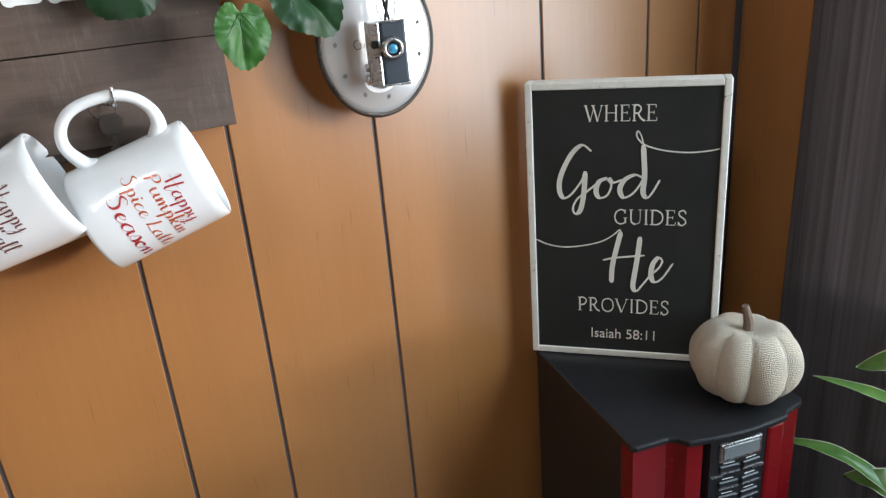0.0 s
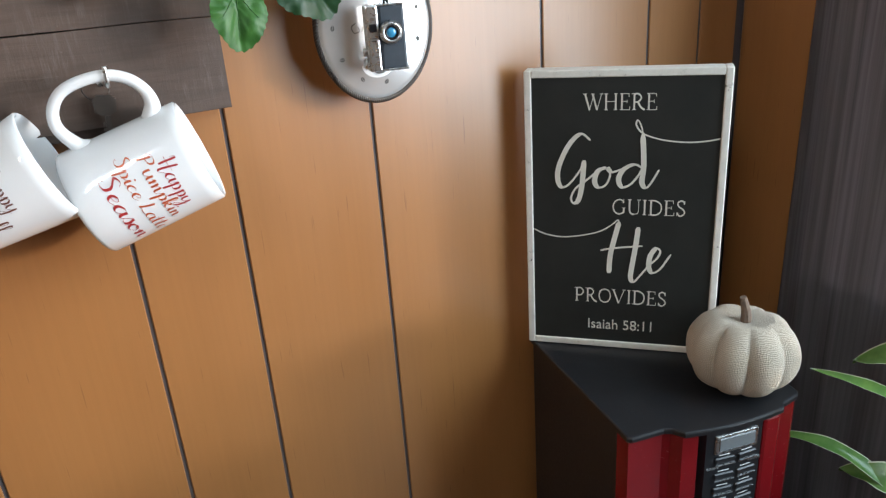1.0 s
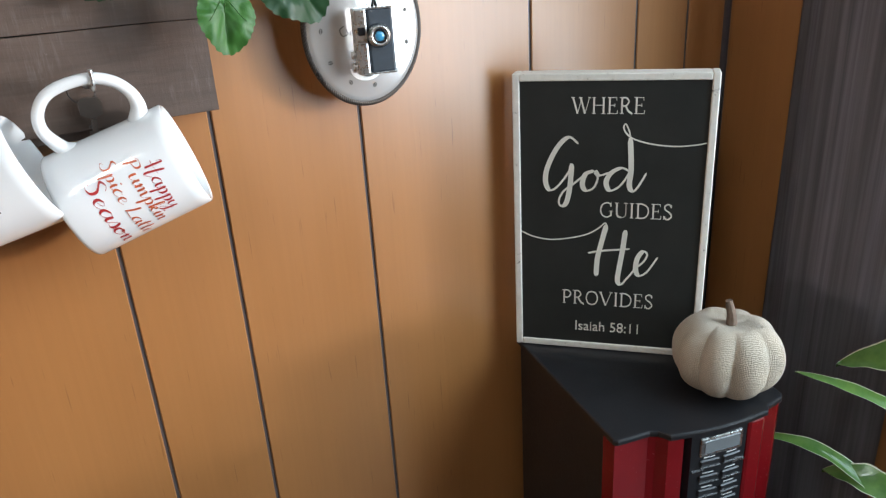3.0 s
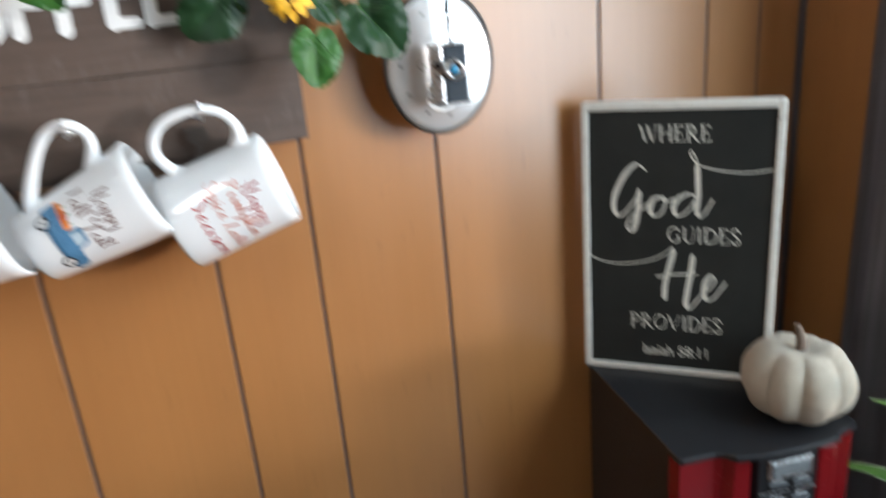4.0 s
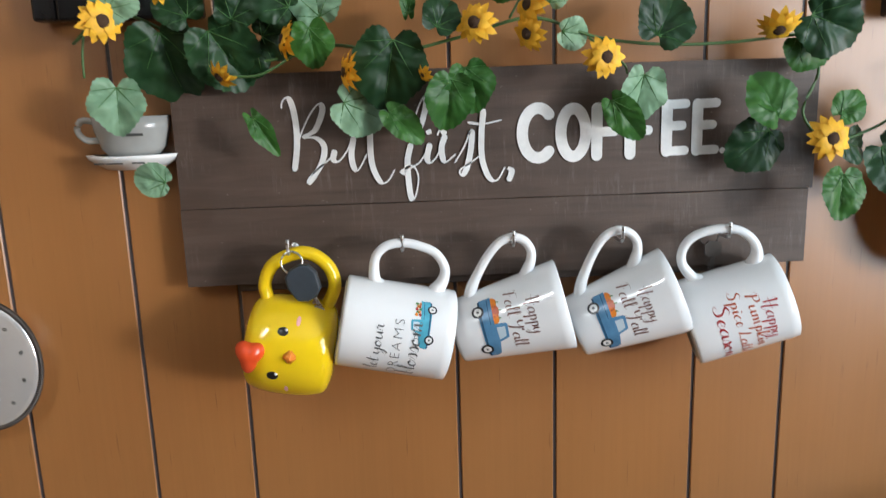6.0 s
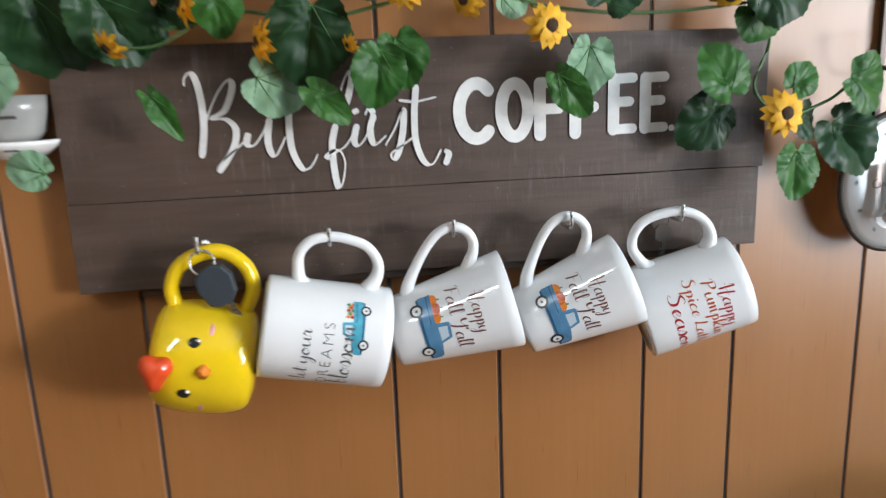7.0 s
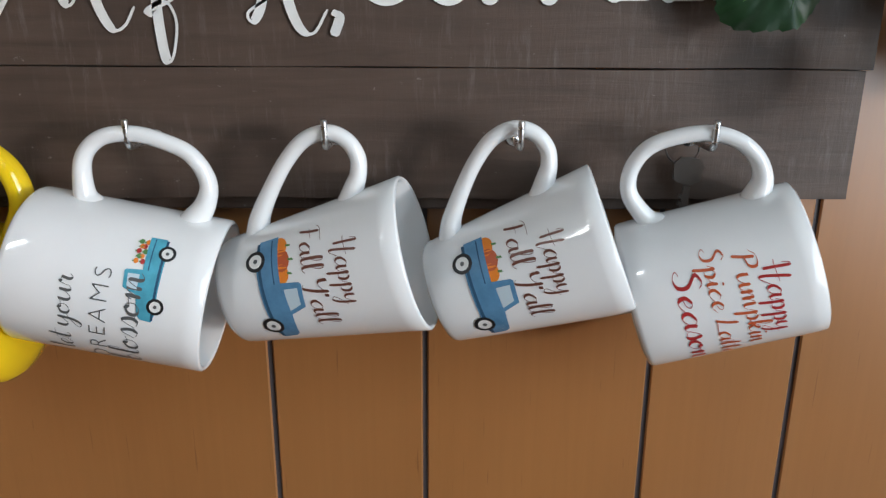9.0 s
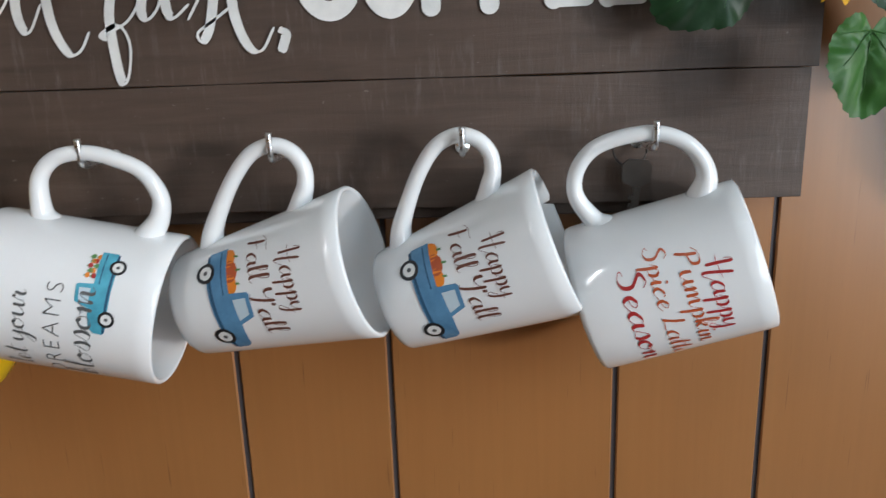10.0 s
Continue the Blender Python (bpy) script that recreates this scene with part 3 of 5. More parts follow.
def cap(char, advance, *lines):
    CAPS[char] = (advance, lines)


cap("W", 1.36, (THICK, [(0.1, 0.98), (0.42, 0.0)]), (HAIR, [(0.42, 0.0), (0.70, 0.95)]), (THICK, [(0.62, 0.98), (0.94, 0.0)]), (HAIR, [(0.94, 0.0), (1.24, 0.98)]), foot(0.1, 0.98), foot(0.62, 0.98), foot(1.24, 0.98, 0.1))
cap("H", 1.08, (THICK, [(0.2, 0.0), (0.2, 1.0)]), (THICK, [(0.86, 0.0), (0.86, 1.0)]), (HAIR, [(0.2, 0.52), (0.86, 0.52)]), foot(0.2, 0.02), foot(0.2, 0.98), foot(0.86, 0.02), foot(0.86, 0.98))
cap("E", 0.84, (THICK, [(0.2, 0.0), (0.2, 1.0)]), (HAIR, [(0.05, 0.98), (0.66, 0.98)]), (HAIR, [(0.2, 0.52), (0.55, 0.52)]), (HAIR, [(0.05, 0.02), (0.72, 0.02)]), (HAIR, [(0.66, 1.0), (0.68, 0.80)]), (HAIR, [(0.72, 0.0), (0.75, 0.22)]), (HAIR, [(0.55, 0.42), (0.55, 0.62)]))
cap("R", 0.98, (THICK, [(0.2, 0.0), (0.2, 1.0)]), (MID, [(0.2, 0.96), (0.48, 0.96), (0.66, 0.74), (0.48, 0.50), (0.2, 0.49)]), (THICK, [(0.44, 0.50), (0.64, 0.18), (0.92, 0.0)]), foot(0.2, 0.02), foot(0.1, 0.98, 0.08))
cap("G", 1.08, (MID, [(0.86, 0.74), (0.80, 0.90), (0.55, 0.98), (0.25, 0.84), (0.12, 0.5), (0.25, 0.15), (0.55, 0.02), (0.86, 0.12)]), (THICK, [(0.87, 0.10), (0.87, 0.42)]), foot(0.87, 0.43), (HAIR, [(0.86, 1.0), (0.86, 0.74)]))
cap("U", 1.04, (THICK, [(0.2, 1.0), (0.2, 0.35), (0.30, 0.10), (0.52, 0.02)]), (HAIR, [(0.52, 0.02), (0.76, 0.10), (0.84, 0.35), (0.84, 1.0)]), foot(0.2, 0.98), foot(0.84, 0.98))
cap("I", 0.46, (THICK, [(0.22, 0.0), (0.22, 1.0)]), foot(0.22, 0.02), foot(0.22, 0.98))
cap("D", 1.06, (THICK, [(0.2, 0.0), (0.2, 1.0)]), (MID, [(0.2, 0.97), (0.52, 0.95), (0.84, 0.76), (0.92, 0.45), (0.80, 0.16), (0.52, 0.03), (0.2, 0.03)]), foot(0.1, 0.02, 0.08), foot(0.1, 0.98, 0.08))
cap("S", 0.76, (MID, [(0.60, 0.78), (0.52, 0.94), (0.35, 0.99), (0.16, 0.88), (0.18, 0.66), (0.50, 0.44), (0.62, 0.22), (0.46, 0.04), (0.26, 0.02), (0.10, 0.22)]), (HAIR, [(0.60, 0.98), (0.60, 0.76)]), (HAIR, [(0.10, 0.24), (0.10, 0.0)]))
cap("P", 0.86, (THICK, [(0.2, 0.0), (0.2, 1.0)]), (MID, [(0.2, 0.96), (0.52, 0.96), (0.72, 0.72), (0.52, 0.46), (0.2, 0.45)]), foot(0.2, 0.02), foot(0.1, 0.98, 0.08))
cap("O", 1.12, (MID, [(0.56, 0.98), (0.25, 0.86), (0.12, 0.5), (0.25, 0.14), (0.56, 0.02), (0.86, 0.14), (0.99, 0.5), (0.86, 0.86), (0.56, 0.98)]))
cap("V", 1.08, (THICK, [(0.1, 0.98), (0.52, 0.0)]), (HAIR, [(0.52, 0.0), (0.92, 0.98)]), foot(0.1, 0.98), foot(0.92, 0.98))


def capitals(word, x0, x1, height):
    """A word in serif capitals from x0 to x1 on the baseline."""
    bm, x, lift = bmesh.new(), 0.0, 0.0
    for ch in word:
        adv, lines = CAPS[ch]
        for w, pts in lines:
            ribbon(bm, [(px + x, py) for px, py in pts], w, 1.0, lift, False)
            lift += 0.002
        x += adv
    k = (x1 - x0) / x
    return mapped(bm, lambda c: Vector((x0 + c.x * k, c.y * height, c.z * height)))


# script strokes on the sign, in millimetres from its lower corner
SIGN_STROKES = [
    ("script_lettering", 5.4, [
        [(67.6, 236.6), (57.9, 243.2), (46.2, 232.5), (36, 211.2), (33.9, 195.7), (37.9, 186.4), (45.7, 189.6), (56.5, 203.9), (61.2, 214.3)],
        [(61.2, 215.6), (59.3, 189.7), (55.7, 172.7), (50.3, 168.8), (48, 175.1), (52.8, 185.3), (63.5, 194.1), (72.8, 202.2)],
        [(83.7, 208.4), (75.1, 204.1), (72.2, 193), (76.3, 186.8), (83.8, 190), (87.8, 200.5), (84.9, 207.8), (89.5, 203.5), (99.1, 206.6)],
        [(119.5, 208.5), (111.5, 211.8), (101.4, 206.6), (96.4, 196.3), (99.9, 187.7), (107.9, 190.5), (115, 199), (120.2, 209)],
        [(119.0, 243), (120.9, 211.5), (119.7, 193.4), (123.7, 187.4), (129.2, 193.5), (136, 206.8)]]),
    ("script_lettering", 5.4, [
        [(98.1, 149.5), (93.6, 130.1), (89.6, 110.3), (88.6, 90.3)],
        [(117.9, 144.4), (115.5, 121.2), (112.4, 98), (111.4, 86), (115, 81.5), (120.8, 88.5), (129.3, 100.8)],
        [(79.4, 116.5), (93.1, 119.7), (123, 123.4)],
        [(128.7, 100.8), (137.2, 109), (141, 117.6), (136.9, 121.3), (131.3, 113.3), (129.9, 100.2), (133.6, 93.1), (141.6, 98.1), (151.9, 115.4)]]),
    ("flourish", 1.7, [[(119.9, 235.1), (117.9, 249), (113.9, 257.1), (112.3, 252.5), (116.9, 245.6), (125.2, 240.9), (141.7, 236.7), (163.2, 234.9), (181.7, 236.5), (192.2, 238.7)]]),
    ("flourish", 1.7, [[(7.8, 138.5), (20.5, 133), (38.9, 130.3), (60.2, 133), (78.2, 138.1), (90, 145.5), (96.3, 151.4), (98.1, 148.9)]]),
]
for body, u0, u1, z in (("WHERE", 0.0603, 0.1326, 0.2674), ("GUIDES", 0.0899, 0.1648, 0.1580), ("PROVIDES", 0.0517, 0.1505, 0.0550)):
    part("lettering", on_sign(capitals(body, u0, u1, 0.0165), 0, z, 0.0002), M_CREAM, verse)
text_on_sign(verse, "lettering", "Isaiah 58:11", 0.0168, 0.0672, 0.1355, 0.0224, M_CREAM)
for name, nib, strokes in SIGN_STROKES:
    bm = bmesh.new()
    for k, stroke in enumerate(strokes):
        ribbon(bm, stroke, nib, 0.40 if nib > 3 else 0.85, 0.06 * k)
    part(name, on_sign(mapped(bm, lambda c: c / 1000), 0, 0, 0.0002), M_CREAM, verse)


def disc(cx, cy, r, n=24, squash=1.0):
    return [(cx + r * math.cos(2 * math.pi * k / n), cy + squash * r * math.sin(2 * math.pi * k / n)) for k in range(n)]


# ---- board with hooks ----
BX0, BX1, BZ0, BZ1, BSEAM, BY = -0.506, 0.094, 1.335, 1.531, 1.4088, -0.02


def rough_plank(lo, hi, seed, lean_low=0.0, lean_high=0.0):
    """A plank whose long edges wander a little; lean: how far an edge drops from end to end."""
    bm = bmesh.new()
    n, rings = 48, []
    for k in range(n + 1):
        x = lo[0] + (hi[0] - lo[0]) * k / n
        w = 0.0007 * noise.noise((x * 14, seed, 0)) - lean_low * (k / n) ** 2
        v = 0.0007 * noise.noise((x * 11, seed + 5, 0)) - lean_high * (k / n) ** 2
        d = 0.0004 * noise.noise((x * 6, seed + 9, 0))
        c = 0.0003
        ring = [(hi[1], lo[2] + w), (lo[1] + c + d, lo[2] + w), (lo[1] + d, lo[2] + w + c), (lo[1] + d, hi[2] + v - c), (lo[1] + c + d, hi[2] + v), (hi[1], hi[2] + v)]
        e = 0.0015 * noise.noise((0, seed, 3.1)) if k in (0, n) else 0
        rings.append([bm.verts.new((x + e, y, z)) for y, z in ring])
    for a, b in zip(rings, rings[1:]):
        for i in range(6):
            bm.faces.new((a[i], a[(i + 1) % 6], b[(i + 1) % 6], b[i]))
    bm.faces.new(rings[0]), bm.faces.new(rings[-1])
    bmesh.ops.recalc_face_normals(bm, faces=bm.faces)
    return bm


def coffee_board():
    b = thing("mug_board", Matrix.Identity(4), "dark stained plank board with white painted words", "wall board")
    part("plank", rough_plank((BX0 + 0.001, BY, BSEAM + 0.0004), (BX1 + 0.004, -0.002, BZ1), 1, 0.001), M_BOARD, b)
    part("plank", rough_plank((BX0, BY, BZ0), (BX1, -0.002, BSEAM - 0.0002), 7, 0, 0.001), M_BOARD, b)
    part("rear_batten", slab((-0.46, -0.013, BZ0 - 0.008), (0.03, -0.003, BZ0 + 0.03), 0.001), M_BOARD, b)
    face = lambda bm: mapped(bm, lambda c: Vector((c.x / 1000, BY - 0.0012 - c.z / 1000, 1.4 + c.y / 1000)))
    for word in (PAINTED_BUT, PAINTED_FIRST):
        bm = bmesh.new()
        for k, stroke in enumerate(word):
            ribbon(bm, stroke, 5.6, 0.27, 0.06 * k)
        part("script_lettering", face(bm), M_WHITEPAINT, b)
    for letter in painted_capitals():
        bm = bmesh.new()
        for k, (w, stroke) in enumerate(letter):
            ribbon(bm, stroke, w, 1.0, 0.05 * k, False)
            for n, q in enumerate((stroke[0], stroke[-1])):
                flat_disc(bm, q, w * 0.5, 0.05 * k + 0.02 + 0.01 * n)
        part("block_lettering", face(bm), M_WHITEPAINT, b)


# the painted words, in millimetres from the board's zero and a line 1.4 m up
PAINTED_BUT = [
    [(-405.9, 99), (-404.8, 105), (-400.2, 108.6), (-396.2, 102), (-393.7, 84), (-394.1, 64), (-397.8, 41.6)],
    [(-398.5, 47), (-391.6, 70.7), (-381.6, 91), (-372.2, 102), (-368.8, 96.5), (-376.3, 79), (-386.6, 72.7), (-376.1, 71.4), (-369.3, 63.8), (-371.5, 50.3), (-379.6, 37), (-385.6, 30), (-385.7, 33.6), (-378.2, 41.5), (-367.1, 50), (-358.7, 58)],
    [(-359.5, 60), (-361.6, 51.6), (-356.4, 49.5), (-348.3, 59), (-343.3, 70)],
    [(-341.8, 71.6), (-344.6, 55), (-342.9, 43.3), (-338.5, 41.2), (-330.1, 55.6)],
    [(-325.5, 92), (-326.9, 61), (-325.2, 42.4), (-318.5, 28.5), (-311.4, 30), (-305.1, 40)],
    [(-336, 78), (-314, 81.5)],
]
PAINTED_FIRST = [
    [(-287.2, 77.4), (-281.4, 95.4), (-275.6, 105.5), (-273.7, 99.6), (-279.6, 79.4), (-289.1, 62.8)],
    [(-289, 63.7), (-292.9, 47.7), (-292.5, 26.6), (-290.3, 11.7), (-286.3, 15.3), (-283.3, 31.7), (-287.7, 42.3), (-295.9, 39), (-298.9, 35.4)],
    [(-295.9, 38), (-281.9, 45.7), (-271.5, 61.1)],
    [(-273, 75.5), (-271.3, 71.5)],
    [(-271.4, 63), (-274.6, 50), (-271.6, 45.2), (-266, 50), (-262, 58)],
    [(-264.5, 70), (-261, 76.3), (-257, 70.5)],
    [(-256.9, 70.6), (-260.9, 57.8), (-257.9, 45.5), (-247.5, 52.5)],
    [(-249, 44), (-239.6, 59), (-232.7, 73.7), (-233.5, 56.5), (-237.8, 38.8), (-242.4, 32.3), (-244.1, 37.2), (-233.7, 44.2), (-223.2, 51.3)],
    [(-220.8, 93), (-223.3, 70), (-223, 46.6), (-217, 29.5), (-209.3, 26.7), (-201.5, 38.8)],
    [(-236.1, 81), (-222, 79.3), (-204.2, 82.3)],
    [(-199.1, 37.7), (-195.3, 34.6), (-198.6, 25.2)],
]


def flat_disc(bm, centre, r, lift):
    bm.faces.new([bm.verts.new((centre[0] + r * math.cos(2 * math.pi * k / 14), centre[1] + r * math.sin(2 * math.pi * k / 14), lift)) for k in range(14)])


def painted_capitals():
    """The block word and its full stop: each letter as broad strokes (width, points)."""
    w = 10.6
    arc = lambda cx, cy, rx, ry, a, b: [(cx + rx * math.cos(radians(a + (b - a) * k / 16)), cy + ry * math.sin(radians(a + (b - a) * k / 16))) for k in range(17)]
    out = [[(w, arc(-170, 69, 15.0, 23.0, 48, 312))], [(w, arc(-136.8, 68.5, 11.8, 22.3, 90, 452))]]
    for x in (-114.5, -82.7):
        out.append([(w, [(x, 90), (x, 68), (x, 46.5)]), (9.0, [(x, 90.5), (x + 12, 90.6), (x + 20, 90.5)]), (9.0, [(x, 68.3), (x + 10, 68.3), (x + 17, 68.4)])])
    for x in (-47.8, -18.6):
        out.append([(w, [(x, 91), (x, 69), (x, 48)]), (8.6, [(x, 91.3), (x + 9, 91.6), (x + 17.5, 91.8)]), (8.6, [(x, 71.5), (x + 8, 71.6), (x + 14.5, 71.7)]), (8.6, [(x, 48), (x + 9, 48.1), (x + 17.5, 48.2)])])
    out.append([(5.6, [(6.4, 46.9), (6.6, 47.0), (6.8, 46.9)])])
    return out


coffee_board()
HOOKS = [-0.403, -0.301, -0.200, -0.0995, 0.0]
HZ = 1.3700


def hook():
    h = thing("cup_hook", Matrix.Translation((HOOKS[0], BY, HZ)), "zinc square-bend cup hook screwed into the board", "hook", "hooks on the board")
    path = spline([(0, 0.004, 0), (0, -0.012, 0), (0, -0.034, -0.0002), (0, -0.0392, 0.002), (0, -0.0405, 0.007), (0, -0.041, 0.0145)], 5)
    part("rod", tube(path, 0.0017, 8), M_STEEL, h, smooth=True)
    part("collar", lathe([(0, -0.0005), (0.0042, -0.0005), (0.0042, 0.001), (0.002, 0.002), (0, 0.002)], 16, None, Matrix.Rotation(radians(90), 4, "X")), M_STEEL, h)
    return h


first_hook = hook()
for x in HOOKS[1:]:
    copy_thing(first_hook, Matrix.Translation((x, BY, HZ)))


# ---- mugs ----
def mug_pose(x, z, length, tilt, yaw, y=-0.05):
    """Base centre; the axis runs to the rim, the handle points up, local y faces the room."""
    t, w = radians(tilt), radians(yaw)
    axis = Vector((math.cos(t) * math.cos(w), -math.sin(w), math.sin(t) * math.cos(w)))
    up = Vector((-math.sin(t), 0, math.cos(t)))
    m = Matrix((up, axis.cross(up), axis)).transposed().to_4x4()
    m.translation = Vector((x, y + length / 2 * math.sin(w), z))
    return m


def mug(label, m, length, r_base, r_rim, handle, group="mugs on hooks"):
    g = thing("mug", m, label, "mug", group)
    w = 0.0034
    rad = lambda a: r_base + (r_rim - r_base) * a / length
    prof = [(0, 0.0025), (r_base * 0.72, 0.0025), (r_base * 0.78, 0.0004), (r_base * 0.90, 0.0003), (r_base * 0.965, 0.0008), (rad(0.002) - 0.0004, 0.0019), (rad(0.004), 0.004)]
    prof += [(rad(length * k / 10), length * k / 10) for k in range(2, 10)]
    prof += [(rad(length) - 0.0002, length - 0.0012), (rad(length) - w / 2, length), (rad(length) - w + 0.0003, length - 0.0012)]
    prof += [(rad(length * k / 8) - w, length * k / 8) for k in range(7, 1, -1)] + [(rad(0.01) - w - 0.003, 0.008), (rad(0.01) * 0.6, 0.0058), (0, 0.0055)]
    part("body", lathe(prof, 72), M_CERAMIC, g, "white glazed body", True)
    part("foot_ring", lathe([(r_base * 0.74, 0.0008), (r_base * 0.78, -0.0004), (r_base * 0.85, -0.0004), (r_base * 0.87, 0.0010)], 48), M_FOOT, g, "unglazed foot")
    path = spline([(up, 0, a) for a, up in handle], 8)
    n = len(path)
    rr = [0.0043 + 0.0040 * (abs(2 * k / (n - 1) - 1) ** 5) for k in range(n)]
    part("handle", tube(path, rr, 14, flat=1.2, side=(0, 1, 0)), M_CERAMIC, g, smooth=True)
    g_r = lambda a: rad(a) + 0.00025
    return g, g_r


def wrap(bm, a0, phi0, r_at, flip=False):
    """Lays flat print (x along the words, y up) round the mug."""
    s = -1 if flip else 1

    def f(c):
        a = a0 + s * c.y
        p = radians(phi0) - s * c.x / r_at(a0)
        r = r_at(a) + c.z
        return Vector((r * math.sin(p), r * math.cos(p), a))
    return mapped(bm, f)


def dense(outline, step=0.002):
    """The same outline with points every step, so that it bends well."""
    out = []
    for (x0, y0), (x1, y1) in zip(outline, outline[1:] + outline[:1]):
        n = max(1, int(math.hypot(x1 - x0, y1 - y0) / step))
        out += [(x0 + (x1 - x0) * k / n, y0 + (y1 - y0) * k / n) for k in range(n)]
    return out


def flat_print(outline, lift):
    """A thin filled outline cut into strips along x, so that it follows a curved wall."""
    bm = bmesh.new()
    bm.faces.new([bm.verts.new((x, y, lift)) for x, y in dense(outline)])
    xs = [v.co.x for v in bm.verts]
    x = min(xs) + 0.002
    while x < max(xs) - 0.0005:
        bmesh.ops.bisect_plane(bm, geom=bm.verts[:] + bm.edges[:] + bm.faces[:], plane_co=(x, 0, 0), plane_no=(1, 0, 0))
        x += 0.002
    return bm


M_BLUE = plain("blue_print", (0.10, 0.25, 0.42), 0.25, vary=0.15, scale=120)
M_TEAL = plain("teal_print", (0.08, 0.36, 0.48), 0.25, vary=0.2, scale=120)
M_BLUEDARK = plain("dark_blue_print", (0.03, 0.09, 0.16), 0.25)
M_GLASSPRINT = plain("pale_blue_print", (0.55, 0.66, 0.72), 0.25)
M_TYRE = plain("black_print", (0.015, 0.015, 0.017), 0.3)
M_BROWNINK = plain("brown_ink", (0.16, 0.058, 0.040), 0.3)
M_REDINK = plain("red_ink", (0.42, 0.030, 0.030), 0.3)
M_ORANGEINK = plain("orange_ink", (0.52, 0.10, 0.035), 0.3)
M_GREYINK = plain("grey_ink", (0.10, 0.10, 0.10), 0.35)
M_GREENINK = plain("green_ink", (0.10, 0.25, 0.08), 0.35)


def truck(parent, a0, phi0, r_at, flip, body, load, k=1.0, mirror=False):
    """A pickup seen from the side: bed first, then cab and bonnet."""
    sc = lambda pts: [((0.052 - x if mirror else x) * k, y * k) for x, y in pts]
    put = lambda name, pts, lift, mat: part(name, wrap(flat_print(sc(pts), lift), a0, phi0, r_at, flip), mat, parent)
    for x, y, r, mat in load:
        put("load_print", disc(x, y, r, 18, 0.85), 0.00004, mat)
        put("load_print", [(x - 0.0004, y + r * 0.7), (x + 0.0006, y + r * 0.7), (x + 0.001, y + r * 1.25), (x, y + r * 1.2)], 0.00006, M_GREENINK)
    put("truck_print", [(0.0, 0.005), (0.0, 0.0145), (0.0215, 0.0135), (0.0225, 0.0225), (0.0235, 0.0235), (0.0335, 0.0225), (0.0365, 0.0145), (0.049, 0.0125), (0.0515, 0.010), (0.052, 0.004), (0.0475, 0.0025), (0.006, 0.0025)], 0.00010, body)
    put("window_print", [(0.0245, 0.0145), (0.0248, 0.0212), (0.0322, 0.0205), (0.0345, 0.0145)], 0.00016, M_GLASSPRINT)
    put("shadow_print", [(0.001, 0.0035), (0.001, 0.0050), (0.051, 0.0045), (0.051, 0.0030)], 0.00015, M_BLUEDARK)
    put("bed_line_print", [(0.001, 0.0110), (0.001, 0.0116), (0.0215, 0.0108), (0.0215, 0.0102)], 0.00015, M_BLUEDARK)
    for x in (0.0095, 0.0420):
        put("tyre_print", disc(x, 0.0025, 0.0050), 0.00020, M_TYRE)
        put("wheel_print", disc(x, 0.0025, 0.0033), 0.00026, M_PLATEWHITE)
        put("hub_print", disc(x, 0.0025, 0.0011, 12), 0.00032, M_GREYINK)


def words_on(parent, text, a0, phi0, phi1, xh, r_at, mat, nib=0.21, flip=False):
    length = abs(radians(phi0 - phi1)) * r_at(a0)
    part("script_print", wrap(script(text, 0, length, xh, nib, 0.22), a0, phi0, r_at, flip), mat, parent)


STRAIGHT = [(0.022, 0.037), (0.0182, 0.0434), (0.0138, 0.0579), (0.0178, 0.0704), (0.0289, 0.0793), (0.044, 0.0811), (0.0618, 0.0778), (0.0741, 0.0695), (0.0803, 0.0584), (0.0805, 0.0473), (0.075, 0.037)]
DREAMY = [(0.028, 0.037), (0.0242, 0.0437), (0.0218, 0.0584), (0.0245, 0.068), (0.0322, 0.0756), (0.0459, 0.0796), (0.0602, 0.0789), (0.0752, 0.0748), (0.0856, 0.0634), (0.0865, 0.0511), (0.081, 0.038)]
LATTE = [(0.017, 0.026), (0.0212, 0.0375), (0.0323, 0.0513), (0.0447, 0.0637), (0.0575, 0.0722), (0.070, 0.0735), (0.079, 0.0677), (0.0828, 0.058), (0.0808, 0.049), (0.0765, 0.042), (0.070, 0.031)]

g, r_at = mug("white mug with red script print, hanging by its handle", mug_pose(-0.0322, 1.2845, 0.0935, 19.0, 11.6, -0.0525), 0.0935, 0.0415, 0.0408, STRAIGHT)
words_on(g, "Happy", 0.0665, 24, -32, 0.0058, r_at, M_REDINK)
words_on(g, "Pumpkin", 0.0540, 34, -43, 0.0054, r_at, M_ORANGEINK)
words_on(g, "Spice Latte", 0.0395, 43, -55, 0.0052, r_at, M_ORANGEINK)
words_on(g, "Season", 0.0240, 31, -52, 0.0064, r_at, M_REDINK)

